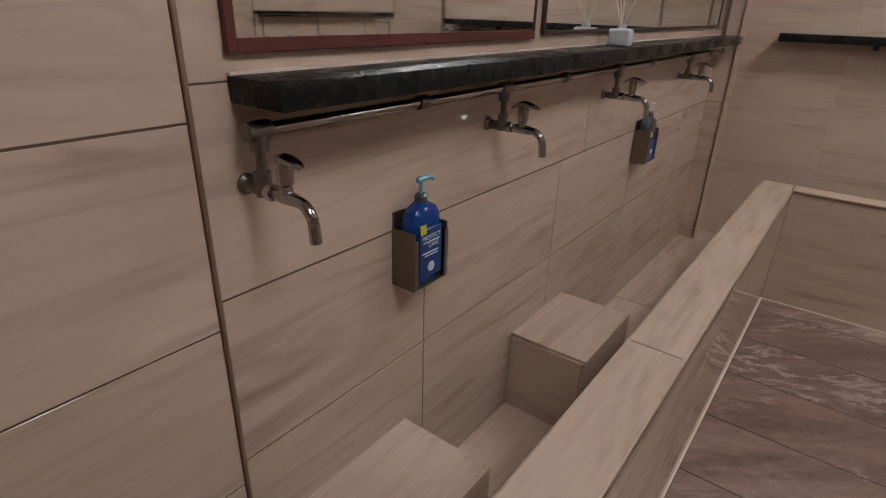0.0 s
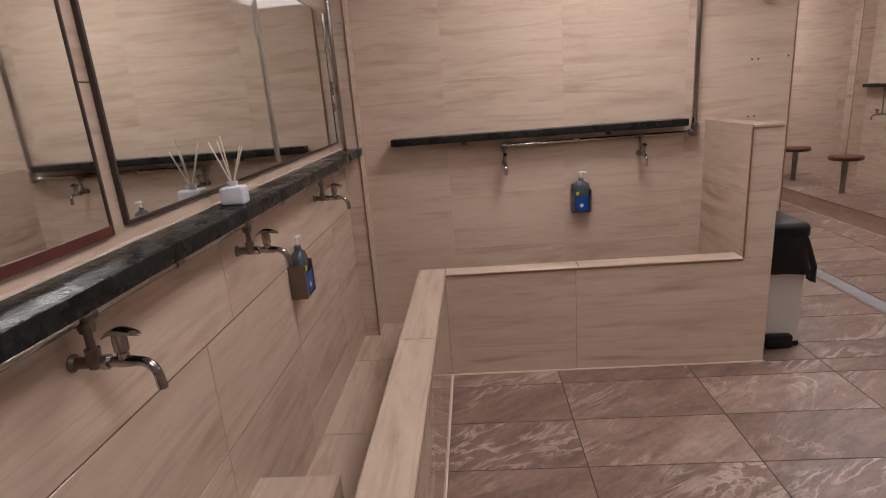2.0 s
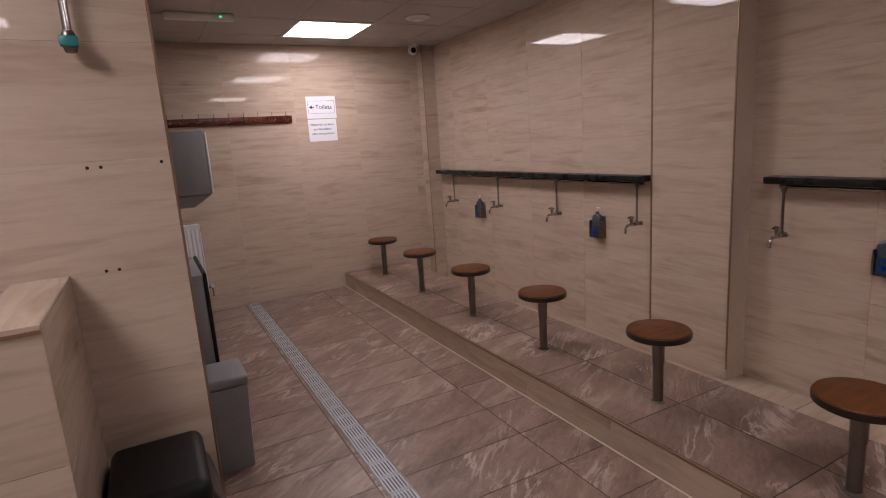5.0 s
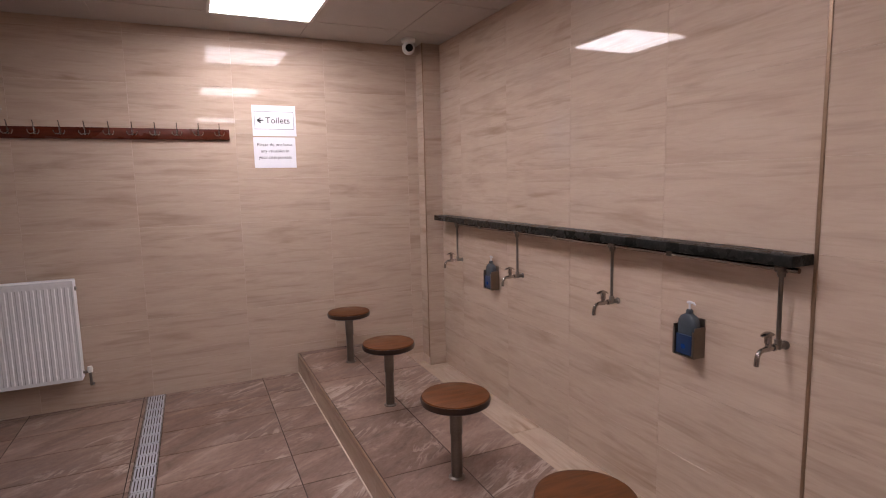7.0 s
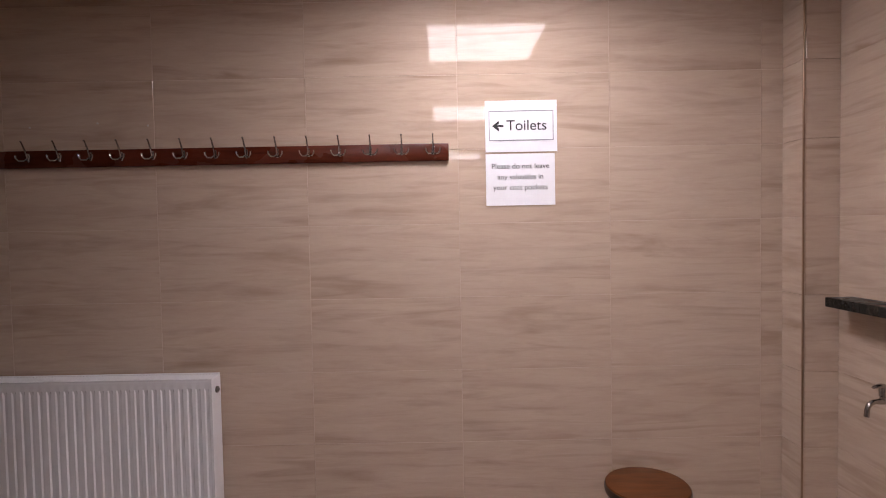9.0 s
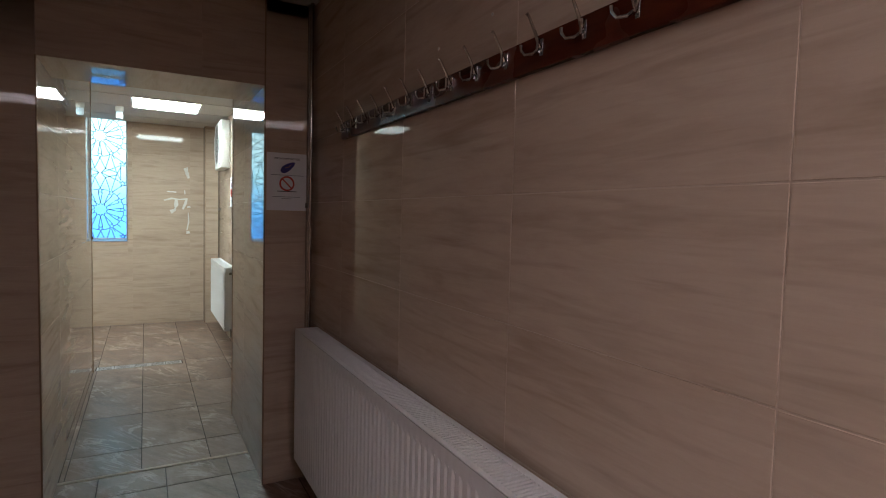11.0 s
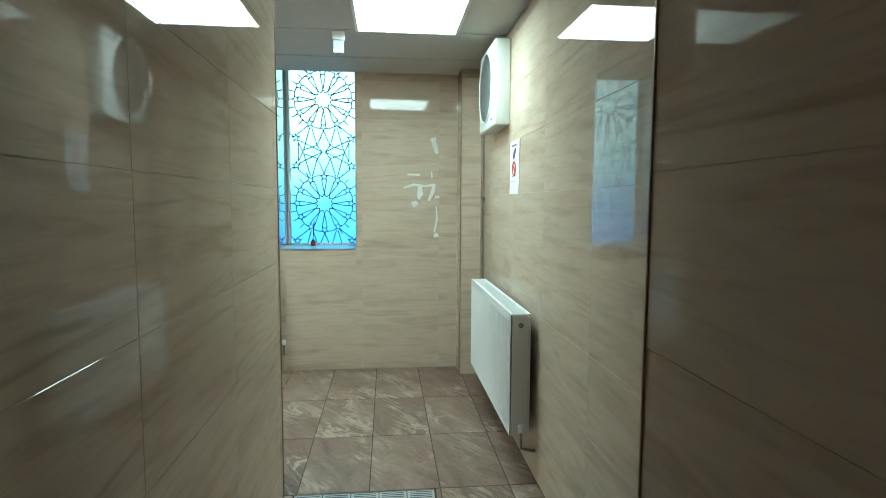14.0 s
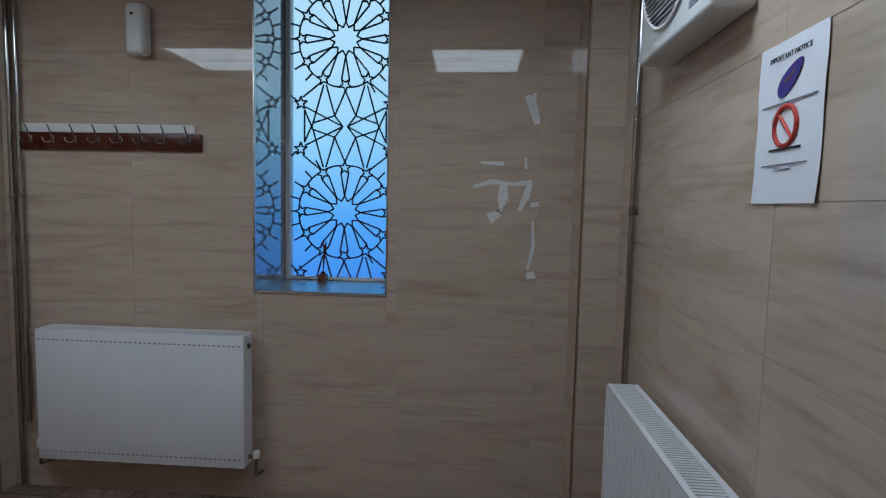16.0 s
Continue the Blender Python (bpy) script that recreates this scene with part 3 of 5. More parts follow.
kerb_front = solid("kerb_front", boxed(KX1 - G, EX0, KY0 + G, KY1 - G, -0.05, KZ - G), M_GROUTDK, "tiled kerb closing the wash bay", "kerb")
tiled(kerb_front, (0, KY0 + T, 0), 0, KX1, EX1, 0.0, KZ, pu=0.9, ou=KX1 - 0.3, pv=0.6, ov=0)
tiled(kerb_front, (0, KY1 - T, 0), 180, -EX0, -KX1, 0.0, KZ, pu=0.9, ou=-EX0, pv=0.6, ov=0)
kerb_end = solid("kerb_end_wall", boxed(EX0 + G, EX1 - G, KY0 + G, YB + G, -0.05, EZ - G), M_GROUTDK, "low tiled end wall of the wash bay", "wall")
tiled(kerb_end, (0, KY0 + T, 0), 0, EX0, EX1, KZ, EZ, pu=0.4, ou=EX0, pv=0.6, ov=KZ - 0.3)
tiled(kerb_end, (EX1 - T, 0, 0), 90, KY0, YB, 0.0, EZ, ou=KY0)
tiled(kerb_end, (EX0 + T, 0, 0), -90, -YB, -KY0, 0.0, EZ, ou=-YB)


def slab(parent, x0, x1, y0, y1, z):
    """A capping slab whose streaks run along its long side."""
    dx, dy = (x1 - x0) / 2, (y1 - y0) / 2
    turn = 90 if dy > dx else 0
    if turn:
        dx, dy = dy, dx
    ob = new("capping", mesh_of("capping", boxed(-dx, dx, -dy, dy, -0.012, 0, 0.002, 1), M_TILE))
    ob.matrix_basis = pose((x0 + x1) / 2, (y0 + y1) / 2, z, 0, 0, turn)
    ob.parent = parent
    return ob


for y0, y1 in ((BACK, -0.463), (-0.46, 0.438), (0.441, 1.372), (1.375, 2.27), (2.273, KY1)):
    slab(kerb_left, KX0 + 0.002, KX1 - 0.002, y0, y1, KZ)
for x0, x1 in ((KX1, 0.16), (0.163, EX0 + 0.004)):
    slab(kerb_front, x0, x1, KY0 + 0.002, KY1 - 0.002, KZ)
slab(kerb_end, EX0 + 0.001, EX1 - 0.001, KY0 + 0.002, YB - 0.002, EZ)
for x0, x1, y0, y1, z in ((KX1 - 0.004, KX1 + 0.003, BACK, KY0 - 0.003, KZ - 0.008), (KX1, EX0, KY0 - 0.003, KY0 + 0.004, KZ - 0.008)):
    solid("trim", boxed(x0, x1, y0, y1, z - 0.006, z + 0.004), M_TRIM, "thin bronze edge trim on the kerb", "trim")
solid("trim", boxed(EX0 - 0.003, EX0 + 0.004, KY0 - 0.003, KY0 + 0.004, KZ, EZ - 0.01), M_TRIM, "thin bronze edge trim on the end wall", "trim")
solid("trim", boxed(EX0, EX1, KY0 - 0.003, KY0 + 0.003, EZ - 0.018, EZ - 0.010), M_TRIM, "thin bronze edge trim on the end wall", "trim")
trough = solid("trough_floor", boxed(XA - 0.01, KX0 + 0.01, BACK, YB, 0.0, 0.07), M_GROUT, "tiled floor of the foot trough", "trough")
for i, y in enumerate((-1.28, -0.67, -0.06, 0.55, 1.16, 1.77, 2.38, 2.99)):
    slab(trough, XA, KX0, y, min(y + 0.606, YB), 0.08)
trough2 = solid("trough_floor_front", boxed(KX0, EX0, KY1 - 0.01, YB, 0.0, 0.07), M_GROUT, "tiled floor of the foot trough", "trough")
for x in (-0.55, 0.05, 0.65):
    slab(trough2, x, min(x + 0.597, EX0), KY1, YB, 0.08)


def foot_block(y):
    b = thing("foot_block", "beige tiled foot rest block standing in the trough", "foot rest", (XA, y, 0.08), 0, "foot rests in the trough")
    part("core", boxed(0.0, 0.222, -0.157, 0.157, 0, 0.240), M_GROUT, b)
    up = pose(0, 0, 0, 90, 0, 0)
    for name, w, h, m in (("top_tile", 0.324, 0.230, pose(0.116, 0, 0.242, 0, 0, 90)), ("front_tile", 0.324, 0.240, pose(0.223, 0, 0.120, 0, 0, 90) @ up),
                          ("side_tile", 0.220, 0.240, pose(0.111, -0.158, 0.120) @ up), ("side_tile", 0.220, 0.240, pose(0.111, 0.158, 0.120, 0, 0, 180) @ up)):
        ob = new(name, tile_mesh("tile", w, h, 0.008, M_TILE))
        ob.matrix_basis = m
        ob.parent = b


for y in (0.075, 0.865, 1.655):
    foot_block(y)


def grate(name, label, at, length, width, turn=0.0):
    """A slotted channel cover in short lengths inside two rails."""
    g = thing(name, label, "drain", at, turn)
    part("rail", boxed(-width / 2, -width / 2 + 0.006, 0, length, -0.012, 0.0), M_STEEL, g)
    part("rail", boxed(width / 2 - 0.006, width / 2, 0, length, -0.012, 0.0), M_STEEL, g)
    part("channel", boxed(-width / 2 + 0.006, width / 2 - 0.006, 0, length, -0.05, -0.02), M_DOT, g)
    bm = bmesh.new()
    n = max(1, round(length / 0.125))
    for i in range(n):
        y0, y1 = length * i / n + 0.002, length * (i + 1) / n - 0.002
        bm_box(bm, -width / 2 + 0.008, width / 2 - 0.008, y0, y0 + 0.012, -0.008, -0.001)
        bm_box(bm, -width / 2 + 0.008, width / 2 - 0.008, y1 - 0.012, y1, -0.008, -0.001)
        m = 6
        for k in range(m + 1):
            x = -width / 2 + 0.010 + (width - 0.020) * k / m
            bm_box(bm, x - 0.0046, x + 0.0046, y0 + 0.012, y1 - 0.012, -0.007, -0.0015)
    tagged(part("grating", bm, M_GRATE, g, "pale slotted plastic grating"), kind="stuff")
    return g


grate("floor_drain", "long pale slotted drain channel set into the floor", ((DX0 + DX1) / 2, BACK, 0.0), YT - BACK, DX1 - DX0)
grate("floor_drain", "short pale slotted drain channel across the passage floor", (-3.56, 5.915, 0.0), 0.64, 0.115)
grate("trough_drain", "small dark slotted drain in the trough floor", (-0.66, 1.18, 0.085), 0.16, 0.08)

# ---- platform with the gutter behind it ----
PX0, PX1, PZ = 2.85, 3.53, 0.145
for x0, x1, y0, y1 in ((PX0 - 0.006, PX0 + 0.001, BACK, YT), (KX1 - 0.001, KX1 + 0.006, BACK, KY0 - 0.006), (KX1, EX1, KY0 - 0.006, KY0 + 0.001), (EX1 - 0.001, EX1 + 0.006, KY0 - 0.006, YB)):
    solid("trim", boxed(x0, x1, y0, y1, -0.004, 0.0045), M_SEALANT, "pale sealant line where floor and tiles meet", "trim")
platform = solid("platform", boxed(PX0 + G, PX1 - G, BACK, YT, -0.05, PZ - G), M_FGROUT, "raised tiled platform carrying the stools", "platform")
tiled(platform, (0, 0, PZ - T), 0, PX0 + 0.012, PX1, BACK, YT, 0.335, 0.605, PX0 + 0.012, 2.7 - 0.605 * 8, flat=True, joint=0.0045)
tiled(platform, (PX0 + T, 0, 0), -90, -YT, -BACK, 0.0, PZ - 0.010, ou=-YT, pv=0.4, ov=-0.1)
solid("trim", boxed(PX0 - 0.001, PX0 + 0.010, BACK, YT, PZ - 0.010, PZ), M_TRIM, "thin metal edge trim on the platform", "trim")
gutter = solid("gutter_floor", boxed(PX1 - 0.05, XS + 0.3, BACK - 0.1, YT + 0.2, -0.15, -0.08), M_GROUT, "pale tiled gutter along the stool wall", "gutter")
for i in range(15):
    y = BACK + i * 0.6
    slab(gutter, PX1 - 0.01, XS if y > 3.6 else XD, y + 0.002, min(y + 0.598, YT), -0.07)
tiled(platform, (PX1 - T, 0, 0), 90, BACK, YT, -0.07, PZ, ou=BACK, pv=0.4, ov=-0.1)

# ---- ceiling panels ----
def ceiling_light(x, y, z, mat, label):
    c = thing("ceiling_light", label, "ceiling light", (x, y, z), 0, "ceiling light panels")
    bm = boxed(-0.298, 0.298, -0.298, -0.28, -0.009, 0.0)
    bm_box(bm, -0.298, 0.298, 0.28, 0.298, -0.009, 0.0)
    bm_box(bm, -0.298, -0.28, -0.28, 0.28, -0.009, 0.0)
    bm_box(bm, 0.28, 0.298, -0.28, 0.28, -0.009, 0.0)
    part("frame", bm, M_CBAR, c)
    part("diffuser", boxed(-0.28, 0.28, -0.28, 0.28, -0.006, -0.001), mat, c, "glowing white diffuser")


for x, y in ((2.685, 6.315), (2.685, 4.60), (2.685, 1.90), (0.30, 0.58), (0.285, 2.6)):
    ceiling_light(x, y, CEIL, M_PANEL, "square white light panel set in the ceiling grid")
for y in (6.46, 4.76):
    ceiling_light(-4.18, y, CEIL2, M_PANEL2, "square white light panel set in the ceiling grid")


# ---- taps, pipes, soap ----
def tap(at, turn, rise, label):
    """A wall tap: local wall plane y = 0, outwards -y."""
    t = thing("tap", label, "tap", at, turn, "chrome wall taps")
    part("wall_flange", lathe([(0.0, 0), (0.015, 0), (0.015, -0.003), (0.010, -0.008), (0.0, -0.008)], "y", 18), M_STEEL, t)
    bm = tube(bmesh.new(), [(0, -0.006, 0), (0, -0.052, 0)], 0.0100, 12)
    tube(bm, [(0, -0.038, -0.009), (0, -0.038, 0.024)], [0.0105, 0.0120], 12)
    part("elbow", bm, M_STEEL, t, "dull metal elbow fitting")
    bm = tube(bmesh.new(), [(0, -0.038, 0.020), (0, -0.038, rise)], 0.0070, 12)
    tube(bm, [(0, -0.038, rise - 0.026), (0, -0.038, rise - 0.018)], 0.0120, 8)
    tube(bm, [(0, -0.038, rise - 0.020), (0, -0.038, rise + 0.003)], 0.0132, 12)
    tube(bm, [(-0.017, -0.038, rise), (0.017, -0.038, rise)], 0.0132, 12)
    part("riser", bm, M_STEEL, t, "dull metal riser pipe with a tee")
    part("collar", tube(bmesh.new(), [(0, -0.050, 0), (0, -0.062, 0)], 0.0125, 6), M_CHROME, t)
    path = [(0, -0.06, 0), (0, -0.082, 0), (0, -0.102, -0.001)] + arc((0, -0.108, -0.029), 0.028, 90, 8, (0, -1, 0), (0, 0, 1), 6) + [(0, -0.138, -0.050)]
    part("spout", tube(bmesh.new(), path, [0.0075, 0.0105, 0.0090] + [0.0078] * 7 + [0.0080], 12), M_CHROME, t, "curved chrome spout")
    part("valve", lathe([(0.0, 0.0), (0.0095, 0.0), (0.0085, 0.010), (0.0110, 0.013), (0.0115, 0.032), (0.0100, 0.042), (0.0, 0.044)], "z", 16, (0, -0.086, 0.005)), M_CHROME, t)
    bm = bmesh.new()
    n, m = 12, 5
    for side, drop in ((1, 0.0), (-1, 0.0075)):
        rows = []
        for i in range(n + 1):
            u = -1 + 2 * i / n
            half = 0.0100 * math.sqrt(max(0.06, 1 - abs(u) ** 3 * 0.9))
            z = 0.0575 - 0.015 * u * u if u > 0 else 0.0575 - 0.010 * abs(u) ** 1.5
            rows.append([bm.verts.new((half * (-1 + 2 * k / m), -0.090 + 0.032 * u, z - 0.003 * (-1 + 2 * k / m) ** 2 - drop * (1 - 0.75 * abs(u)))) for k in range(m + 1)])
        for a, b in zip(rows, rows[1:]):
            for k in range(m):
                bm.faces.new((a[k], a[k + 1], b[k + 1], b[k]) if side > 0 else (b[k], b[k + 1], a[k + 1], a[k]))
        edge = rows[0] + [r[-1] for r in rows[1:]] + rows[-1][-2::-1] + [r[0] for r in rows[-2:0:-1]]
        if side > 0:
            rim = edge
        else:
            for k in range(len(edge)):
                bm.faces.new((rim[k], rim[(k + 1) % len(edge)], edge[(k + 1) % len(edge)], edge[k]))
    bmesh.ops.recalc_face_normals(bm, faces=bm.faces)
    part("handle", bm, M_CHROME, t, "arched chrome lever handle")
    return t


def water_pipe(points, r, label, clips=(), name="water_pipe"):
    p = thing(name, label, "pipe")
    part("pipe", tube(bmesh.new(), points, r, 12), M_CHROME, p)
    for a, b in clips:
        part("clip", tube(bmesh.new(), [a, b], r * 1.35, 12), M_STEEL, p)
    return p


def soap(at, turn, dark=False):
    s = thing("soap_dispenser", "half-empty dark pump bottle of hand soap in a bronze wall holder" if dark else "blue pump bottle of hand soap in a bronze wall holder", "soap dispenser", at, turn, "wall soap dispensers")
    part("holder_back", boxed(-0.048, 0.048, -0.004, 0.0, 0, 0.145), M_HOLDER, s)
    part("holder_base", boxed(-0.050, 0.050, -0.056, 0.0, -0.003, 0.0), M_HOLDER, s)
    for k in (-1, 1):
        part("holder_side", boxed(min(k * 0.047, k * 0.050), max(k * 0.047, k * 0.050), -0.056, 0.0, 0, 0.115), M_HOLDER, s)
        part("holder_lip", boxed(min(k * 0.040, k * 0.050), max(k * 0.040, k * 0.050), -0.0585, -0.056, 0, 0.10), M_HOLDER, s)
    body = bmesh.new()
    rings = []
    for z, w, d in ((0.001, 0.034, 0.019), (0.006, 0.040, 0.022), (0.06, 0.043, 0.023), (0.11, 0.044, 0.023), (0.135, 0.042, 0.022), (0.150, 0.033, 0.018), (0.158, 0.018, 0.013), (0.162, 0.012, 0.011)):
        ring = []
        for k in range(20):
            a = 2 * math.pi * k / 20
            c, sn = math.cos(a), math.sin(a)
            ring.append(body.verts.new((w * math.copysign(abs(c) ** 0.6, c), -0.029 + d * math.copysign(abs(sn) ** 0.6, sn), z)))
        rings.append(ring)
    for a, b in zip(rings, rings[1:]):
        for k in range(20):
            body.faces.new((a[k], a[(k + 1) % 20], b[(k + 1) % 20], b[k]))
    body.faces.new(rings[0][::-1])
    body.faces.new(rings[-1])
    bmesh.ops.recalc_face_normals(body, faces=body.faces)
    bottle = part("bottle", body, M_SOAPDK if dark else M_SOAP, s, "rounded blue plastic bottle")
    if dark:
        part("label", boxed(-0.036, 0.036, -0.0555, -0.0515, 0.006, 0.082, 0.001, 1), M_SOAP if at[0] < 2 else M_LABELDK, bottle, "blue bottle label")
        part("label_mark", lathe([(0, 0), (0.011, 0), (0.011, 0.001), (0, 0.001)], "y", 6, (-0.002, -0.0568, 0.036)), M_LABELW if at[0] < 2 else M_SOAP, bottle)
        if at[0] < 2:
            part("tag", boxed(-0.030, -0.016, -0.0572, -0.0535, 0.092, 0.108), M_YELLOW, bottle, "yellow price tag")
    else:
        part("label", boxed(-0.033, 0.033, -0.0555, -0.0515, 0.015, 0.115, 0.001, 1), M_LABEL, bottle, "dark blue bottle label")
    if not dark:
        w = part("label_text", boxed(-0.024, 0.024, -0.0568, -0.0555, 0.088, 0.090), M_LABELW, bottle)
        part("label_text", boxed(-0.026, 0.022, -0.0568, -0.0555, 0.066, 0.068), M_LABELW, bottle)
        part("label_text", boxed(-0.02, 0.02, -0.0568, -0.0555, 0.060, 0.062), M_LABELW, bottle)
        words("PROTECT", 0.0125, bottle, (0, -0.0565, 0.098), M_LABELW)
        words("CARE", 0.0125, bottle, (0.006, -0.0565, 0.081), M_LABELW)
        sh = lathe([(0, 0), (0.011, 0), (0.011, 0.001), (0, 0.001)], "y", 6, (0.0, -0.0568, 0.036))
        part("label_mark", sh, M_LABELW, bottle)
        part("tag", boxed(-0.032, -0.016, -0.0572, -0.0535, 0.108, 0.126), M_YELLOW, bottle, "yellow price tag")
    part("cap", lathe([(0, 0.160), (0.0125, 0.160), (0.0125, 0.173), (0.0085, 0.178), (0.0, 0.178)], "z", 16, (0, -0.029, 0)), M_SOAPDK, s, "dark ribbed screw cap")
    bm = tube(bmesh.new(), [(0, -0.029, 0.176), (0, -0.029, 0.202)], 0.0038, 10)
    tube(bm, [(-0.010, -0.029, 0.203), (0.0, -0.029, 0.205), (0.022, -0.033, 0.205), (0.030, -0.034, 0.200)], [0.005, 0.006, 0.0045, 0.003], 10)
    part("pump", bm, M_PUMP if not dark else M_CLEAR, s, "translucent pump head")


def granite_shelf(at, turn, length, depth=0.105, thick=0.042, label="narrow black granite shelf fixed above the taps"):
    s = thing("shelf", label, "shelf", at, turn, "black granite shelves")
    part("slab", boxed(0, length, -depth, 0, -thick, 0, 0.003, 2), M_GRANITE, s)
    for k in range(max(2, int(length / 0.8))):
        x = length * (k + 0.5) / max(2, int(length / 0.8))
        part("bracket", boxed(x - 0.012, x + 0.012, -0.025, 0, -thick - 0.02, -thick, 0.002, 1), M_DARKBR, s)
    return s


# mirror side
granite_shelf((XA, 0.69, 1.1), 90, 2.55, 0.108, 0.034)
solid("trim", boxed(XA - 0.001, XA + 0.008, 0.69, 3.24, 1.1002, 1.104), M_SEALANT, "white sealant line along the shelf", "trim")
TAPL = "chrome lever tap on a dull riser below the shelf"
for y in (0.70, 1.30, 1.935, 2.69):
    tap((XA, y, 0.957), 90, 0.078, TAPL)
water_pipe([(XA + 0.038, 0.70, 1.035), (XA + 0.038, 3.23, 1.035)], 0.0092, "chrome water pipe running under the granite shelf", [((XA + 0.038, y - 0.012, 1.035), (XA + 0.038, y + 0.012, 1.035)) for y in (1.03, 1.58, 2.23, 2.98, 3.2)])
soap((XA, 1.04, 0.69), 90)
soap((XA, 2.33, 0.685), 90, True)


def mirror(y0, y1, z0, z1, mats, label, split=()):
    m = thing("wall_mirror", label, "mirror", (XA, y0, z0), 90, "wall mirrors")
    w, h = y1 - y0, z1 - z0
    part("glass", boxed(0.003, w - 0.003, -0.008, -0.001, 0.003, h - 0.003), M_MIRROR, m, "silvered mirror glass")
    left, bottom, right, top = mats
    lw, rw, bw = (0.014, 0.005, 0.018) if left is M_MAROON else (0.007, 0.012, 0.008)
    part("frame_side", boxed(0, lw, -0.011, 0, 0, h, 0.001, 1), left, m)
    part("frame_side", boxed(w - rw, w, -0.011, 0, 0, h, 0.001, 1), right, m)
    part("frame_rail", boxed(lw, w - rw, -0.011, 0, 0, bw, 0.001, 1), bottom, m)
    part("frame_rail", boxed(lw, w - rw, -0.011, 0, h - 0.008, h, 0.001, 1), top, m)
    for s in split:
        part("mullion", boxed(s - y0 - 0.011, s - y0 + 0.011, -0.013, -0.001, 0.014, h - 0.010, 0.001, 1), M_ALU, m)


mirror(0.69, 1.458, 1.126, 1.72, (M_MAROON, M_MAROON, M_DARKBR, M_ALU), "wall mirror with a worn maroon lower frame")
mirror(1.50, 3.20, 1.134, 1.72, (M_DARKBR, M_DARKBR, M_ALU, M_ALU), "long wall mirror in a thin metal frame", (2.335,))
water_pipe([(XA + 0.02, 3.245, 1.10), (XA + 0.02, 3.245, CEIL)], 0.011, "vertical chrome pipe beside the mirror", [((XA + 0.02, 3.245, 1.9), (XA + 0.02, 3.245, 1.93))])


def reed_diffuser(at, size, mat, oil, reeds, label, tall=4.6, spread=1.0, reed_mat=None):
    d = thing("reed_diffuser", label, "reed diffuser", at)
    part("jar", boxed(-size, size, -size * 0.7, size * 0.7, 0, size * 1.5, size * 0.25, 3), mat, d)
    part("neck", lathe([(0, size * 1.45), (size * 0.42, size * 1.45), (size * 0.42, size * 1.9), (0, size * 1.9)], "z", 14), oil, d)
    for k in range(reeds):
        a = 2.4 * k
        part("reed", tube(bmesh.new(), [(0, 0, size * 1.5), (math.cos(a) * size * 1.3 * spread, math.sin(a) * size * spread + (1 - spread) * size * 0.5, size * (tall + 0.5 * (k % 3)))], 0.0018, 6), reed_mat or M_REED, d)


reed_diffuser((XA + 0.06, 1.85, 1.1), 0.030, M_CLEAR, M_CLEAR, 5, "clear glass reed diffuser standing on the granite shelf")

# wash-bay wall
granite_shelf((-0.705, YB, 1.118), 0, 1.475, 0.10, 0.035)
for x in (-0.131, 0.559):
    tap((x, YB, 0.957), 0, 0.090, TAPL)
soap((0.259, YB, 0.675), 0, True)
water_pipe([(-0.15, YB - 0.038, 1.047), (0.80, YB - 0.038, 1.047)], 0.0092, "chrome water pipe running under the granite shelf", [((0.22, YB - 0.038, 1.047), (0.25, YB - 0.038, 1.047))])
water_pipe([(0.818, YB - 0.038, 1.047), (0.818, YB - 0.038, CEIL)], 0.0125, "vertical chrome pipe rising from the shelf corner", [((0.818, YB - 0.038, 1.025), (0.818, YB - 0.038, 1.09)), ((0.79, YB - 0.038, 1.047), (0.828, YB - 0.038, 1.047))])
vp = water_pipe([(1.108, YB - 0.03, 1.70), (1.108, YB - 0.03, CEIL)], 0.010, "short hanging pipe ending in a brass valve with teal handle", (), "drop_pipe")
part("valve", lathe([(0, 0), (0.012, 0), (0.016, 0.012), (0.016, 0.04), (0.012, 0.05), (0, 0.05)], "z", 14, (1.108, YB - 0.03, 1.65)), M_STEEL, vp, "brass stop valve")
part("handle", boxed(1.088, 1.128, YB - 0.062, YB - 0.044, 1.66, 1.685, 0.004, 2), M_TEAL, vp, "teal valve handle")
part("spindle", tube(bmesh.new(), [(1.108, YB - 0.03, 1.673), (1.108, YB - 0.05, 1.673)], 0.006, 8), M_STEEL, vp)
for x, z in ((1.093, 1.372), (1.123, 1.372), (1.093, 1.10), (1.123, 1.10), (1.265, 1.376)):
    solid("drill_hole", lathe([(0, 0), (0.0045, 0), (0.0045, -0.0012), (0, -0.0012)], "y", 10, (x, YB, z)), M_DOT, "small dark drill hole in the tiles", "hole", "")

# stool wall
granite_shelf((XS, 6.80, 1.093), -90, 2.66, 0.105, 0.035)
for y in (6.556, 5.772, 4.988, 4.216):
    tap((XS, y, 0.785), -90, 0.255, "chrome lever tap on a long riser below the shelf")
water_pipe([(XS - 0.038, 6.575, 1.04), (XS - 0.038, 4.16, 1.04)], 0.0088, "chrome water pipe running under the granite shelf", [((XS - 0.038, y, 1.04), (XS - 0.038, y + 0.025, 1.04)) for y in (6.2, 5.4, 4.65)])
for y in (6.094, 4.571):
    soap((XS, y, 0.657), -90, True)
granite_shelf((XD, 3.47, 1.093), -90, 3.0, 0.105, 0.035)
for y in (3.40, 2.60, 1.80, 1.0):
    tap((XD, y, 0.785), -90, 0.255, "chrome lever tap on a long riser below the shelf")
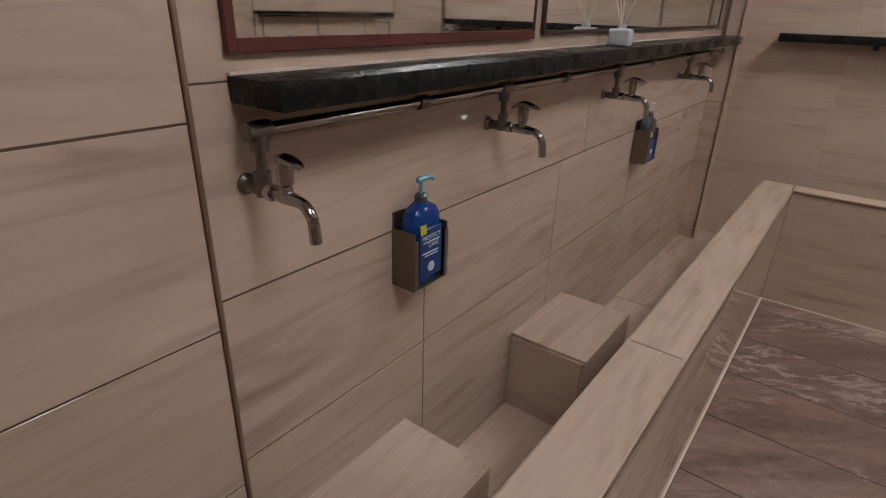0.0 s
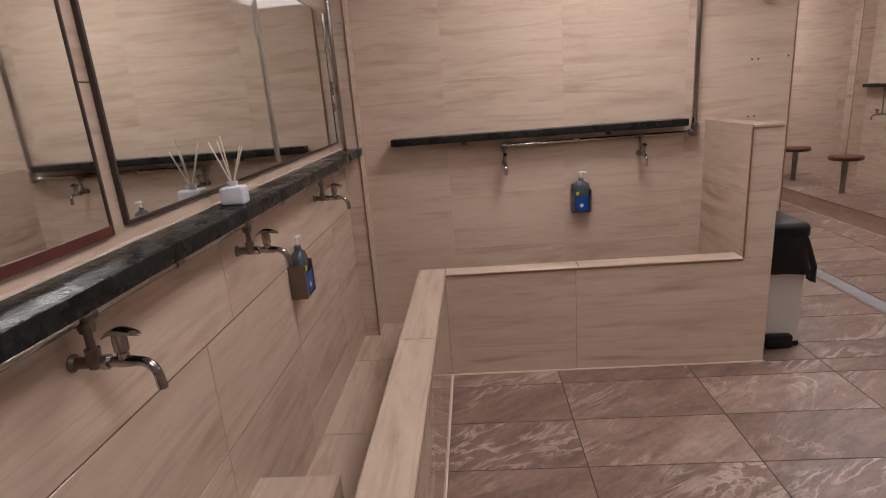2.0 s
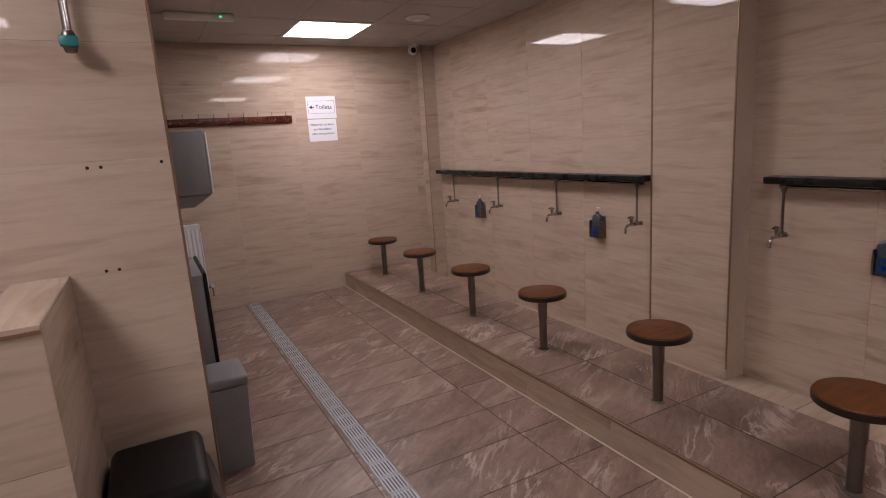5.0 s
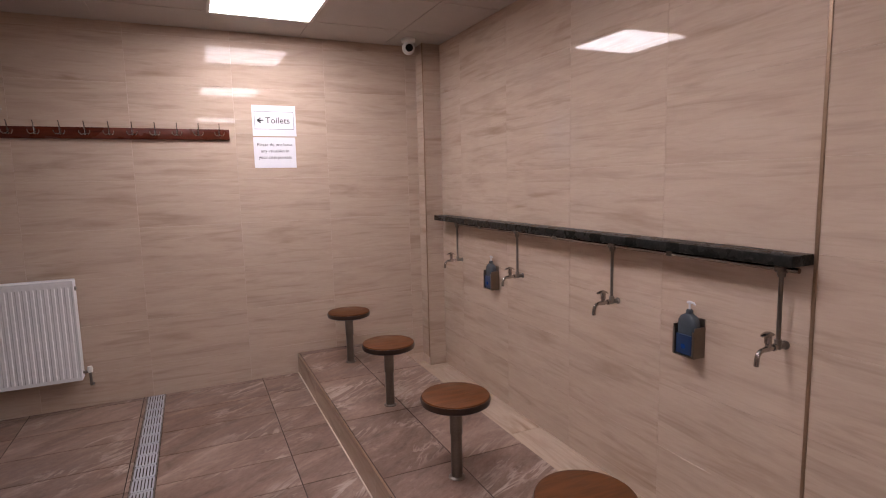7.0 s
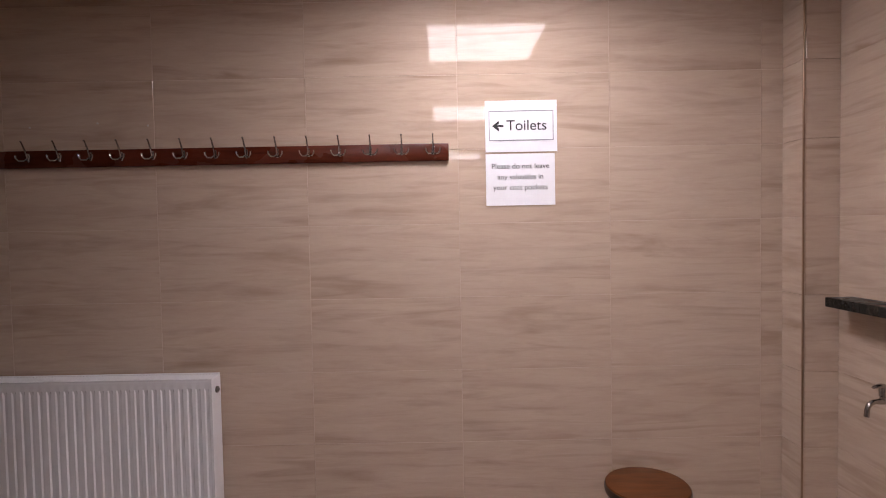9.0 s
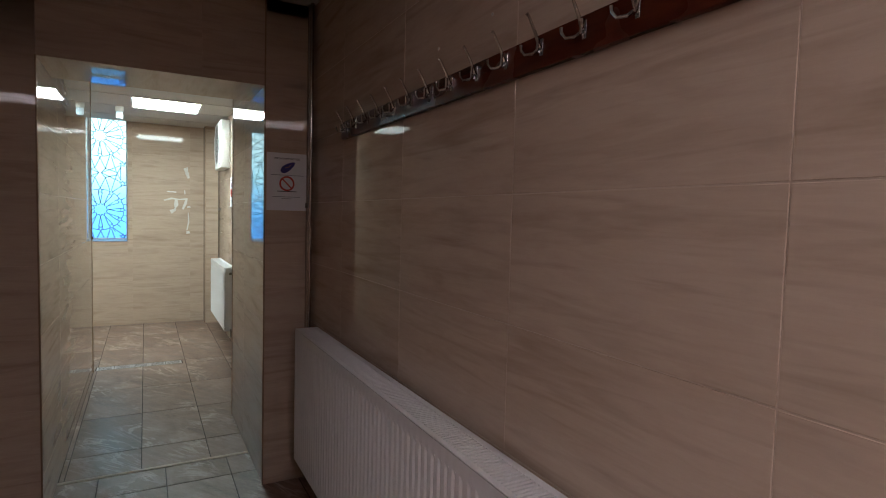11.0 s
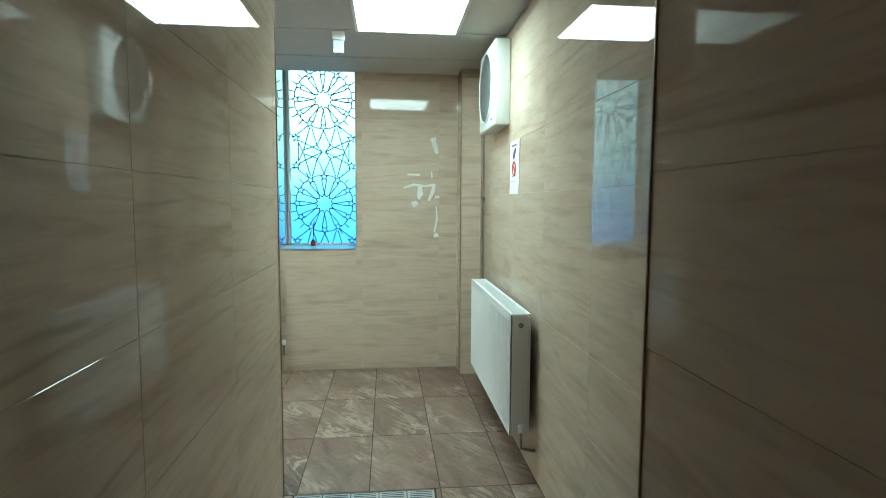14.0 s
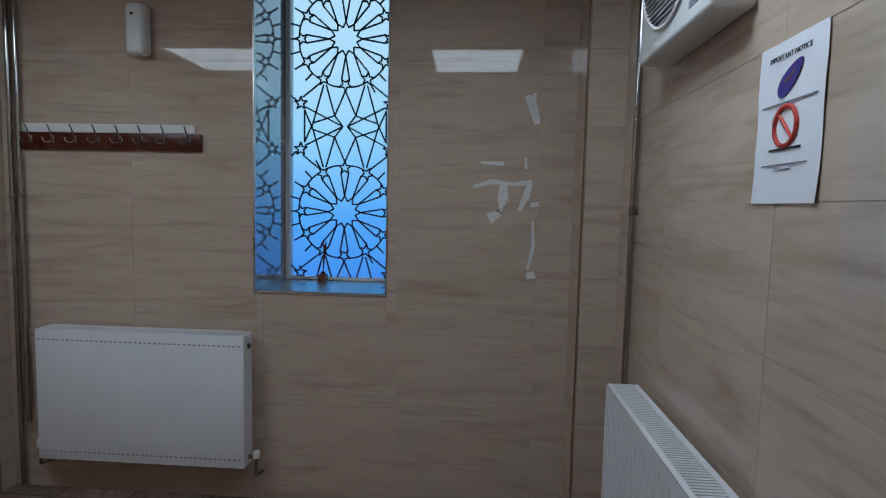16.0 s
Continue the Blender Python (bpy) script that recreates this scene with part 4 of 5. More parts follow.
water_pipe([(XD - 0.038, 3.42, 1.04), (XD - 0.038, 0.6, 1.04)], 0.0088, "chrome water pipe running under the granite shelf")
for y in (2.93, 1.35):
    soap((XD, y, 0.657), -90, True)


def stool(y):
    s = thing("stool", "round brown wooden stool on a grey metal post", "stool", (3.138, y, PZ), 0, "fixed stools on the platform")
    part("floor_flange", lathe([(0, 0), (0.034, 0), (0.034, 0.003), (0.026, 0.008), (0, 0.008)], "z", 24), M_STEEL, s)
    part("post", lathe([(0, 0.004), (0.0235, 0.004), (0.0235, 0.19), (0, 0.19)], "z", 20), M_STEEL, s, "grey metal tube post")
    part("upper_post", lathe([(0, 0.188), (0.0265, 0.188), (0.0265, 0.310), (0.05, 0.317), (0, 0.317)], "z", 20), M_STEEL, s)
    part("seat_rim", lathe([(0, 0.315), (0.130, 0.315), (0.139, 0.321), (0.141, 0.335), (0.138, 0.345), (0, 0.345)], "z", 40), M_SEATEDGE, s, "dark rounded seat edge")
    part("seat", lathe([(0, 0.3455), (0.137, 0.3455), (0.134, 0.350), (0.12, 0.352), (0, 0.352)], "z", 40), M_SEAT, s, "worn brown wooden seat")


for y in (6.624, 5.815, 4.997, 4.20, 3.375, 2.575, 1.77, 0.97, 0.17):
    stool(y)


# ---- notices ----
def notice(name, at, turn, w, h, label):
    n = thing(name, label, "notice", at, turn)
    bm = bmesh.new()
    nx, nz = 8, 6
    grid = [[bm.verts.new((-w / 2 + w * i / nx, -0.0025 - 0.0022 * abs(math.sin(i * 1.7 + k)) - (0.004 if k == 0 and i in (0, nx) else 0), h * k / nz)) for i in range(nx + 1)] for k in range(nz + 1)]
    for k in range(nz):
        for i in range(nx):
            bm.faces.new((grid[k][i], grid[k][i + 1], grid[k + 1][i + 1], grid[k + 1][i]))
    r = bmesh.ops.extrude_face_region(bm, geom=bm.faces[:])
    for v in r["geom"]:
        if isinstance(v, bmesh.types.BMVert):
            v.co.y += 0.0006
    part("sheet", bm, M_PAPER, n)
    return n


def bar(parent, x0, x1, z0, z1, mat, name="text_line"):
    return part(name, boxed(x0, x1, -0.0066, -0.0052, z0, z1), mat, parent)


n = notice("notice_sheet", (2.782, YT, 1.668), 0, 0.285, 0.203, "white paper direction notice to the toilets taped on tiles")
for a in ((-0.128, 0.128, 0.045, 0.0475), (-0.128, 0.128, 0.160, 0.1625), (-0.128, -0.1255, 0.045, 0.1625), (0.1255, 0.128, 0.045, 0.1625)):
    bar(n, *a, M_INKGREY, "border_line")
words("Toilets", 0.058, n, (0.022, -0.0056, 0.103), M_INK)
bar(n, -0.105, -0.070, 0.099, 0.107, M_INK, "arrow_shaft")
bm = bmesh.new()
tri = [(-0.115, 0.103), (-0.088, 0.124), (-0.088, 0.113), (-0.100, 0.103), (-0.088, 0.093), (-0.088, 0.082)]
f = bm.faces.new([bm.verts.new((x, -0.0056, z)) for x, z in tri])
r = bmesh.ops.extrude_face_region(bm, geom=[f])
for v in r["geom"]:
    if isinstance(v, bmesh.types.BMVert):
        v.co.y -= 0.001
part("arrow_head", bm, M_INK, n)
n = notice("notice_sheet", (2.777, YT, 1.456), 0, 0.275, 0.205, "white paper notice about valuables taped on tiles")
for k, t in enumerate(("Please do not leave", "any valuables in", "your coat pockets")):
    words(t, 0.0295, n, (0, -0.0062, 0.155 - 0.042 * k), M_INK)


def slipper_notice(at, turn, w, h, label):
    n = notice("notice_sheet", at, turn, w, h, label)
    words("IMPORTANT NOTICE", w * 0.066, n, (0, -0.0062, h * 0.90), M_INK)
    bm = bmesh.new()
    pts = []
    for k in range(22):
        a = 2 * math.pi * k / 22
        r = w * (0.115 if math.cos(a) < 0 else 0.15)
        u, v = r * 1.6 * math.cos(a), w * 0.078 * math.sin(a) * (1.15 - 0.25 * math.cos(a))
        c, s = math.cos(0.62), math.sin(0.62)
        pts.append(bm.verts.new((u * c - v * s, -0.0052, h * 0.745 + u * s + v * c)))
    f = bm.faces.new(pts)
    r = bmesh.ops.extrude_face_region(bm, geom=[f])
    for v in r["geom"]:
        if isinstance(v, bmesh.types.BMVert):
            v.co.y -= 0.0012
    sl = part("slipper_picture", bm, M_PURPLE, n, "purple slipper picture")
    part("slipper_strap", tube(bmesh.new(), [(-w * 0.05, -0.0068, h * 0.745), (w * 0.03, -0.0070, h * 0.757), (w * 0.10, -0.0068, h * 0.80)], 0.0012, 6), M_ORANGE, sl)
    bar(n, -w * 0.4, w * 0.42, h * 0.612, h * 0.620, M_INKGREY)
    ring = [Vector((w * 0.17 * math.cos(2 * math.pi * k / 24), -0.006, h * 0.47 + w * 0.17 * math.sin(2 * math.pi * k / 24))) for k in range(25)]
    bm = tube(bmesh.new(), ring, w * 0.022, 6)
    tube(bm, [(-w * 0.12, -0.006, h * 0.47 + w * 0.12), (w * 0.12, -0.006, h * 0.47 - w * 0.12)], w * 0.016, 6)
    part("prohibition_sign", bm, M_RED, n, "red prohibition ring with a slash")
    bar(n, -w * 0.24, w * 0.24, h * 0.328, h * 0.340, M_INK)
    bar(n, -w * 0.36, w * 0.34, h * 0.235, h * 0.243, M_INKGREY)
    bar(n, -w * 0.14, w * 0.12, h * 0.205, h * 0.212, M_INKGREY)


slipper_notice((XJ + 0.0035, 6.878, 1.345), 90, 0.19, 0.275, "white paper notice with slipper picture on the door jamb")
slipper_notice((-4.185, YR, 1.385), 0, 0.212, 0.297, "curling white paper notice with slipper picture on tiles")


# ---- coat racks ----
def hook_mesh():
    bm = tube(bmesh.new(), [(0, -0.002, -0.012), (0, -0.010, 0.0), (0, -0.022, 0.03), (0, -0.045, 0.072), (0, -0.052, 0.078)], [0.005, 0.006, 0.0045, 0.0035, 0.005], 8)
    for s in (-1, 1):
        tube(bm, [(0, -0.008, -0.006), (s * 0.010, -0.022, -0.020), (s * 0.026, -0.036, -0.022), (s * 0.036, -0.040, -0.008), (s * 0.038, -0.040, 0.006)], [0.005, 0.0045, 0.004, 0.004, 0.005], 8)
    bm_box(bm, -0.007, 0.007, -0.004, 0.0, -0.024, 0.022, 0.001, 1)
    return mesh_of("hook", bm, M_CHROME)


HOOK = hook_mesh()


def coat_rack(at, turn, length, count, label, height=0.09):
    r = thing("coat_rack", label, "coat rack", at, turn)
    part("board", boxed(0, length, -0.018, 0, 0, height, 0.003, 2), M_RACK, r, "polished red-brown wooden board")
    for k in range(count):
        h = new("hook", HOOK)
        h.parent = r
        h.matrix_basis = pose(length * (k + 0.5) / count, -0.018, height * 0.60) @ Matrix.Diagonal((0.74, 0.8, 0.74, 1))
    return r


coat_rack((-0.457, YT, 1.638), 0, 2.95, 24, "long dark wooden coat rack with chrome hooks on tiles", 0.068)
short_rack = coat_rack((XW, 4.44, 1.58), 90, 0.83, 8, "short dark wooden coat rack with chrome hooks by the window", 0.075)
part("top_strip", boxed(0.0, 0.80, -0.012, 0.0, 0.0765, 0.115, 0.002, 1), M_PLASTIC, short_rack, "pale strip along the top edge")
for k, x in enumerate((0.35, 0.62, 0.83, 1.1, 1.3)):
    solid("drill_hole", lathe([(0, 0), (0.004, 0), (0.004, -0.002), (0, -0.002)], "y", 10, (x, YT, 1.80 + 0.012 * (k % 2))), M_ALU, "small bright screw in the tiles", "screw", "")


# ---- radiators ----
def radiator(at, turn, length, height, ribbed, label, depth=0.10):
    """Panel radiator standing off the wall: local wall y = 0, out -y."""
    r = thing("radiator", label, "radiator", at, turn, "white panel radiators")
    y1, y0 = -0.028, -0.028 - depth
    bm = bmesh.new()
    if ribbed:
        n = int(length / 0.0333)
        prof = []
        for k in range(n):
            c = length * (k + 0.5) / n
            p = length / n
            prof += [(c - p * 0.5, 0.0), (c - p * 0.28, 0.0), (c - p * 0.16, 0.006), (c + p * 0.16, 0.006), (c + p * 0.28, 0.0)]
        prof.append((length, 0.0))
        zs = (0.0, 0.022, 0.038, height - 0.05, height - 0.034, height)
        rows = []
        for j, z in enumerate(zs):
            g = 1.0 if 2 <= j <= 3 else 0.0
            rows.append([bm.verts.new((x, y0 + d * g, z)) for x, d in prof])
        for a, b in zip(rows, rows[1:]):
            for k in range(len(prof) - 1):
                bm.faces.new((a[k], a[k + 1], b[k + 1], b[k]))
    else:
        bm_box(bm, 0, length, y0, y0 + 0.006, 0, height, 0.002, 2)
    fp = part("front_panel", bm, M_WHITE, r, "ribbed white steel panel" if ribbed else "flat white steel panel")
    if not ribbed:
        for z in (height - 0.045, 0.035):
            bm = bmesh.new()
            for k in range(int(length / 0.022)):
                bm_box(bm, 0.012 + k * 0.022, 0.024 + k * 0.022, y0 - 0.0015, y0, z, z + 0.006)
            tagged(part("weld_marks", bm, M_SWITCH, fp), kind="stuff")
    part("back_panel", boxed(0.004, length - 0.004, y1 - 0.012, y1, 0.01, height - 0.012, 0.002, 1), M_WHITE, r)
    part("side_cover", boxed(0, 0.003, y0 + 0.007, y1 - 0.013, 0.0, height, 0.001, 1), M_WHITE, r)
    part("side_cover", boxed(length - 0.003, length, y0 + 0.007, y1 - 0.013, 0.0, height, 0.001, 1), M_WHITE, r)
    bm = boxed(0.004, length - 0.004, y0 + 0.0005, y0 + 0.016, height, height + 0.004, 0.001, 1)
    bm_box(bm, 0.004, length - 0.004, y1 - 0.018, y1, height, height + 0.004, 0.001, 1)
    n = int(length / 0.0125)
    for k in range(n + 1):
        x = 0.006 + (length - 0.012) * k / n
        bm_box(bm, x - 0.0034, x + 0.0034, y0 + 0.016, y1 - 0.018, height - 0.001, height + 0.003)
    part("top_grille", bm, M_WHITE, r, "slotted white top grille")
    part("fin_block", boxed(0.01, length - 0.01, y0 + 0.018, y1 - 0.02, 0.03, height - 0.03), M_GREY, r)
    for x, s in ((0, -1), (length, 1)):
        v = part("bleed_plug", lathe([(0, 0), (0.013, 0), (0.013, 0.006 * s), (0.007, 0.006 * s), (0.007, 0.010 * s), (0, 0.010 * s)], "x", 12, (x, (y0 + y1) / 2, height - 0.05)), M_STEEL, r)
        bm = tube(bmesh.new(), [(x - 0.004 * s, (y0 + y1) / 2, 0.035), (x + 0.035 * s, (y0 + y1) / 2, 0.035)], 0.009, 10)
        tube(bm, [(x + 0.035 * s, (y0 + y1) / 2, 0.045), (x + 0.035 * s, (y0 + y1) / 2, -0.05), (x + 0.035 * s, y1 + 0.02, -0.065)], 0.0075, 10)
        part("valve_pipe", bm, M_STEEL, r)
        part("valve_cap", lathe([(0, 0.03), (0.014, 0.03), (0.016, 0.05), (0.012, 0.066), (0, 0.066)], "z", 12, (x + 0.035 * s, (y0 + y1) / 2, 0)), M_PLASTIC, r, "cream plastic valve cap")
    for x in (length * 0.15, length * 0.85):
        part("wall_bracket", boxed(x - 0.015, x + 0.015, y1, 0, 0.06, height - 0.06), M_STEEL, r)
    return r


radiator((-0.74, YT, 0.209), 0, 2.31, 0.60, True, "long white ribbed radiator under the coat hooks")
radiator((-4.90, YR, 0.215), 0, 1.22, 0.59, True, "white ribbed radiator under the fan heater")
radiator((XW, 4.565, 0.20), 90, 0.94, 0.585, False, "white flat-fronted radiator below the coat hooks")


# ---- window ----
PXW, PY0, PY1, PZ0 = XW - 0.40, 5.53, 6.075, 0.985
win = thing("window_1", "tall frosted window with a geometric star lattice", "window", (0, 0, 0), 0, "", "structure")
part("window_sill", boxed(PXW - 0.01, XW - 0.001, WY0 + 0.002, WY1 - 0.002, WZ0 - 0.012, WZ0 + 0.004, 0.002, 1), M_ALU, win, "pale metal window sill")
part("reveal_side", boxed(PXW - 0.01, XW - 0.002, WY0 - 0.006, WY0 + 0.002, WZ0 + 0.004, WTOP), M_GLOSS, win, "glossy reveal that mirrors the lattice")
part("reveal_side", boxed(PXW - 0.01, XW - 0.002, WY1 - 0.002, WY1 + 0.006, WZ0 + 0.004, WTOP), M_GLOSS, win, "glossy reveal that mirrors the lattice")
for y in (WY0 - 0.001, WY1 + 0.001):
    part("corner_trim", boxed(XW - 0.012, XW + 0.004, y - 0.004, y + 0.004, WZ0 - 0.008, WTOP, 0.001, 1), M_ALU, win)
part("corner_trim", boxed(XW - 0.012, XW + 0.004, WY0 + 0.004, WY1 - 0.004, WZ0 - 0.010, WZ0 - 0.002, 0.001, 1), M_ALU, win)
fr = boxed(PXW - 0.04, PXW + 0.018, WY0 + 0.003, PY0, WZ0 + 0.005, WTOP, 0.003, 1)
bm_box(fr, PXW - 0.04, PXW + 0.018, PY1, WY1 - 0.003, WZ0 + 0.005, WTOP, 0.003, 1)
bm_box(fr, PXW - 0.04, PXW + 0.018, PY0, PY1, WZ0 + 0.005, PZ0, 0.003, 1)
part("window_frame", fr, M_PLASTIC, win, "pale plastic window frame")
pane = part("pane", boxed(PXW - 0.010, PXW - 0.006, PY0, PY1, PZ0, WTOP), M_PANE, win, "frosted blue pane")
pane.visible_shadow = False


def clip(a, b, lo, hi):
    """The piece of the line a-b inside a rectangle, or None."""
    t0, t1 = 0.0, 1.0
    for k in (0, 1):
        d = b[k] - a[k]
        if abs(d) < 1e-9:
            if not lo[k] <= a[k] <= hi[k]:
                return None
            continue
        u, v = (lo[k] - a[k]) / d, (hi[k] - a[k]) / d
        t0, t1 = max(t0, min(u, v)), min(t1, max(u, v))
    if t1 - t0 < 1e-4:
        return None
    return [tuple(a[k] + (b[k] - a[k]) * t for k in (0, 1)) for t in (t0, t1)]


def polar(c, r, deg):
    return (c[0] + r * math.cos(radians(deg)), c[1] + r * math.sin(radians(deg)))


def star_lattice():
    """Twelve-fold rosettes one above the other: a star, petals, and a ring of small five-pointed stars."""
    lines = []
    cy, step, z0 = 5.81, 0.866, 1.322
    r_in, r_tip, r_star, s = 0.058, 0.084, 0.226, 0.034
    for c in [(cy, z0 + step * k) for k in (-1, 0, 1, 2)]:
        for k in range(12):
            a = 90 + 30 * k
            tip, sc, nx = polar(c, r_tip, a), polar(c, r_star, a), polar(c, r_star, a + 30)
            pts = [polar(sc, s if j % 2 == 0 else s * 0.42, a + 36 * j) for j in range(10)]
            lines += [(pts[j], pts[(j + 1) % 10]) for j in range(10)]
            lines += [(polar(c, r_in, a + 15), tip), (polar(c, r_in, a - 15), tip), (tip, pts[4]), (tip, pts[6])]
            mid, far = polar(c, 0.240, a + 15), polar(c, 0.290, a + 15)
            lines += [(pts[2], mid), (mid, polar(nx, s, a + 30 - 72))]
            if abs(math.sin(radians(a + 15))) < 0.9:
                lines += [(mid, far), (pts[0], polar(c, 0.300, a))]
    for k in (-1, 0, 1):
        z = z0 + step * (k + 0.5)
        for su in (-1, 1):
            for sv in (-1, 1):
                def at(u, v):
                    return (cy + su * u, z + sv * v)
                lines += [(at(0, 0.178), at(0.054, 0.054)), (at(0.054, 0.054), at(0.012, 0)), (at(0.012, 0), at(0.205, 0.096)), (at(0.054, 0.054), at(0.098, 0.205)),
                          (at(0.054, 0.054), at(0.166, 0.016)), (at(0.166, 0.016), at(0.112, 0.205)), (at(0.166, 0.016), at(0.210, -0.080)), (at(0.210, 0.080), at(0.210, 0)),
                          (at(0.218, 0.146), at(0.130, 0.215)), (at(0.250, 0.128), at(0.29, 0.16))]
                sc = at(0.229, 0.115)
                pts = [polar(sc, s if j % 2 == 0 else s * 0.42, 90 + 36 * j) for j in range(10)]
                lines += [(pts[j], pts[(j + 1) % 10]) for j in range(10)]
    out = []
    for p, q in lines:
        g = clip(p, q, (PY0, PZ0), (PY1, WTOP))
        if g:
            out.append(g)
    return out


bm = bmesh.new()
for (ya, za), (yb, zb) in star_lattice():
    d = Vector((0, yb - ya, zb - za))
    if d.length < 0.004:
        continue
    side = Vector((0, -d.z, d.y)).normalized() * 0.0040
    a, b = Vector((PXW, ya, za)) - d.normalized() * 0.001, Vector((PXW, yb, zb)) + d.normalized() * 0.001
    x0, x1 = Vector((-0.004, 0, 0)), Vector((0.002, 0, 0))
    ring = [[bm.verts.new(p + o + w) for o, w in ((side, x0), (side, x1), (-side, x1), (-side, x0))] for p in (a, b)]
    for k in range(4):
        bm.faces.new((ring[0][k], ring[0][(k + 1) % 4], ring[1][(k + 1) % 4], ring[1][k]))
bmesh.ops.recalc_face_normals(bm, faces=bm.faces)
tagged(part("lattice", bm, M_LATTICE, win, "dark blue star lattice on the pane"), kind="stuff")
back = solid("backdrop", boxed(XW - 1.12, XW - 1.1, 4.0, 7.4, 0.2, 3.4), M_OUT, "plain bright daylight behind the frosted window", "sky")
reed_diffuser((PXW + 0.07, 5.72, WZ0 + 0.004), 0.027, M_AMBER, M_BLACK, 5, "small dark reed diffuser standing on the window sill", 7.0, 0.25, M_AMBER)

# ---- window room fittings ----
f = thing("fan_heater", "white boxy wall fan heater with a round grille", "fan heater", (-4.575, YR, 1.785))
part("case", boxed(-0.25, 0.25, -0.095, 0, 0, 0.49, 0.012, 3), M_PLASTIC, f)
part("grille_well", lathe([(0, 0), (0.205, 0), (0.205, -0.002), (0, -0.002)], "y", 40, (-0.02, -0.095, 0.255)), M_BLACK, f, "dark round fan opening")
bm = bmesh.new()
for k in range(29):
    z = -0.195 + 0.39 * k / 28
    w = math.sqrt(max(0.0, 0.2 ** 2 - z * z))
    if w > 0.02:
        bm_box(bm, -0.02 - w, -0.02 + w, -0.103, -0.097, 0.255 + z - 0.0022, 0.255 + z + 0.0022)
part("grille_slats", bm, M_SWITCH, f, "grey grille slats")
part("grille_ring", tube(bmesh.new(), [(-0.02 + 0.207 * math.cos(2 * math.pi * k / 36), -0.099, 0.255 + 0.207 * math.sin(2 * math.pi * k / 36)) for k in range(37)], 0.006, 8), M_PLASTIC, f)
part("badge", boxed(0.13, 0.21, -0.0965, -0.095, 0.035, 0.05), M_INKGREY, f)

a = thing("air_freshener", "white oval wall air freshener dispenser", "air freshener", (XW, 5.01, 1.985), 90)
part("body", boxed(-0.042, 0.042, -0.075, 0, 0, 0.215, 0.022, 4), M_PLASTIC, a)
part("nozzle", lathe([(0, 0), (0.007, 0), (0.006, -0.004), (0, -0.004)], "y", 12, (-0.006, -0.075, 0.165)), M_DOT, a, "dark spray nozzle")
part("lock", boxed(-0.01, 0.01, -0.06, -0.03, -0.006, 0.0), M_SWITCH, a)
water_pipe([(XW + 0.025, 4.395, 0.02), (XW + 0.025, 4.395, CEIL2)], 0.0105, "vertical chrome heating pipe in the corner", [((XW + 0.025, 4.395, 1.36), (XW + 0.025, 4.395, 1.375))])
water_pipe([(XW + 0.025, 4.435, 0.32), (XW + 0.025, 4.435, CEIL2)], 0.0105, "vertical chrome heating pipe in the corner", [((XW + 0.025, 4.435, 1.36), (XW + 0.025, 4.435, 1.375))])
water_pipe([(-5.08, YR - 0.022, 0.2), (-5.08, YR - 0.022, CEIL2)], 0.0115, "vertical chrome heating pipe beside the pilaster", [((-5.08, YR - 0.022, 1.35), (-5.08, YR - 0.022, 1.375))])
water_pipe([(XJ + 0.024, YT - 0.022, 0.2), (XJ + 0.024, YT - 0.022, CEIL)], 0.0115, "vertical chrome heating pipe beside the door jamb", [((XJ + 0.024, YT - 0.022, 1.36), (XJ + 0.024, YT - 0.022, 1.385))])
water_pipe([(XJ + 0.054, YT - 0.020, 0.2), (XJ + 0.054, YT - 0.020, CEIL)], 0.009, "thin vertical chrome heating pipe beside the door jamb")
s = thing("switch_plate", "grey metal switch plate on the side wall", "switch", (-5.33, YW, 1.60), 180)
part("plate", boxed(-0.045, 0.045, -0.008, 0, 0, 0.09, 0.002, 1), M_SWITCH, s)
part("rocker", boxed(-0.02, 0.02, -0.013, -0.008, 0.03, 0.06, 0.002, 1), M_DARKBR, s, "dark rocker switch")
s = thing("paper_dispenser", "pale grey wall paper dispenser", "dispenser", (-5.28, YW, 1.04), 180)
part("case", boxed(-0.13, 0.13, -0.11, 0, 0, 0.28, 0.02, 3), M_PLASTIC, s)
part("slot", boxed(-0.09, 0.09, -0.08, -0.03, -0.003, 0.0), M_DOT, s)
# dried white splashes on the window wall
for pts, r in (([(6.69, 1.84), (6.715, 1.79), (6.735, 1.72)], 0.011), ([(6.72, 1.85), (6.715, 1.78)], 0.007), ([(6.47, 1.45), (6.55, 1.475), (6.64, 1.465), (6.72, 1.475)], 0.006), ([(6.50, 1.555), (6.60, 1.552)], 0.005), ([(6.60, 1.46), (6.60, 1.40), (6.585, 1.34), (6.54, 1.315)], 0.014), ([(6.715, 1.48), (6.70, 1.42), (6.67, 1.35)], 0.009), ([(6.735, 1.39), (6.737, 1.37)], 0.013), ([(6.73, 1.31), (6.735, 1.20), (6.715, 1.10)], 0.005), ([(6.725, 1.09), (6.73, 1.06)], 0.013), ([(6.69, 1.58), (6.695, 1.53)], 0.004)):
    bm = tube(bmesh.new(), [(0, y, z) for y, z in pts], [r * (1.2 + 0.6 * (k % 2)) for k in range(len(pts))], 8)
    for v in bm.verts:
        v.co.x = XW + 0.0006 + abs(v.co.x) * 0.06
    solid("dried_splash", bm, M_STAIN, "dried white splash on the tiles", "stain", "")

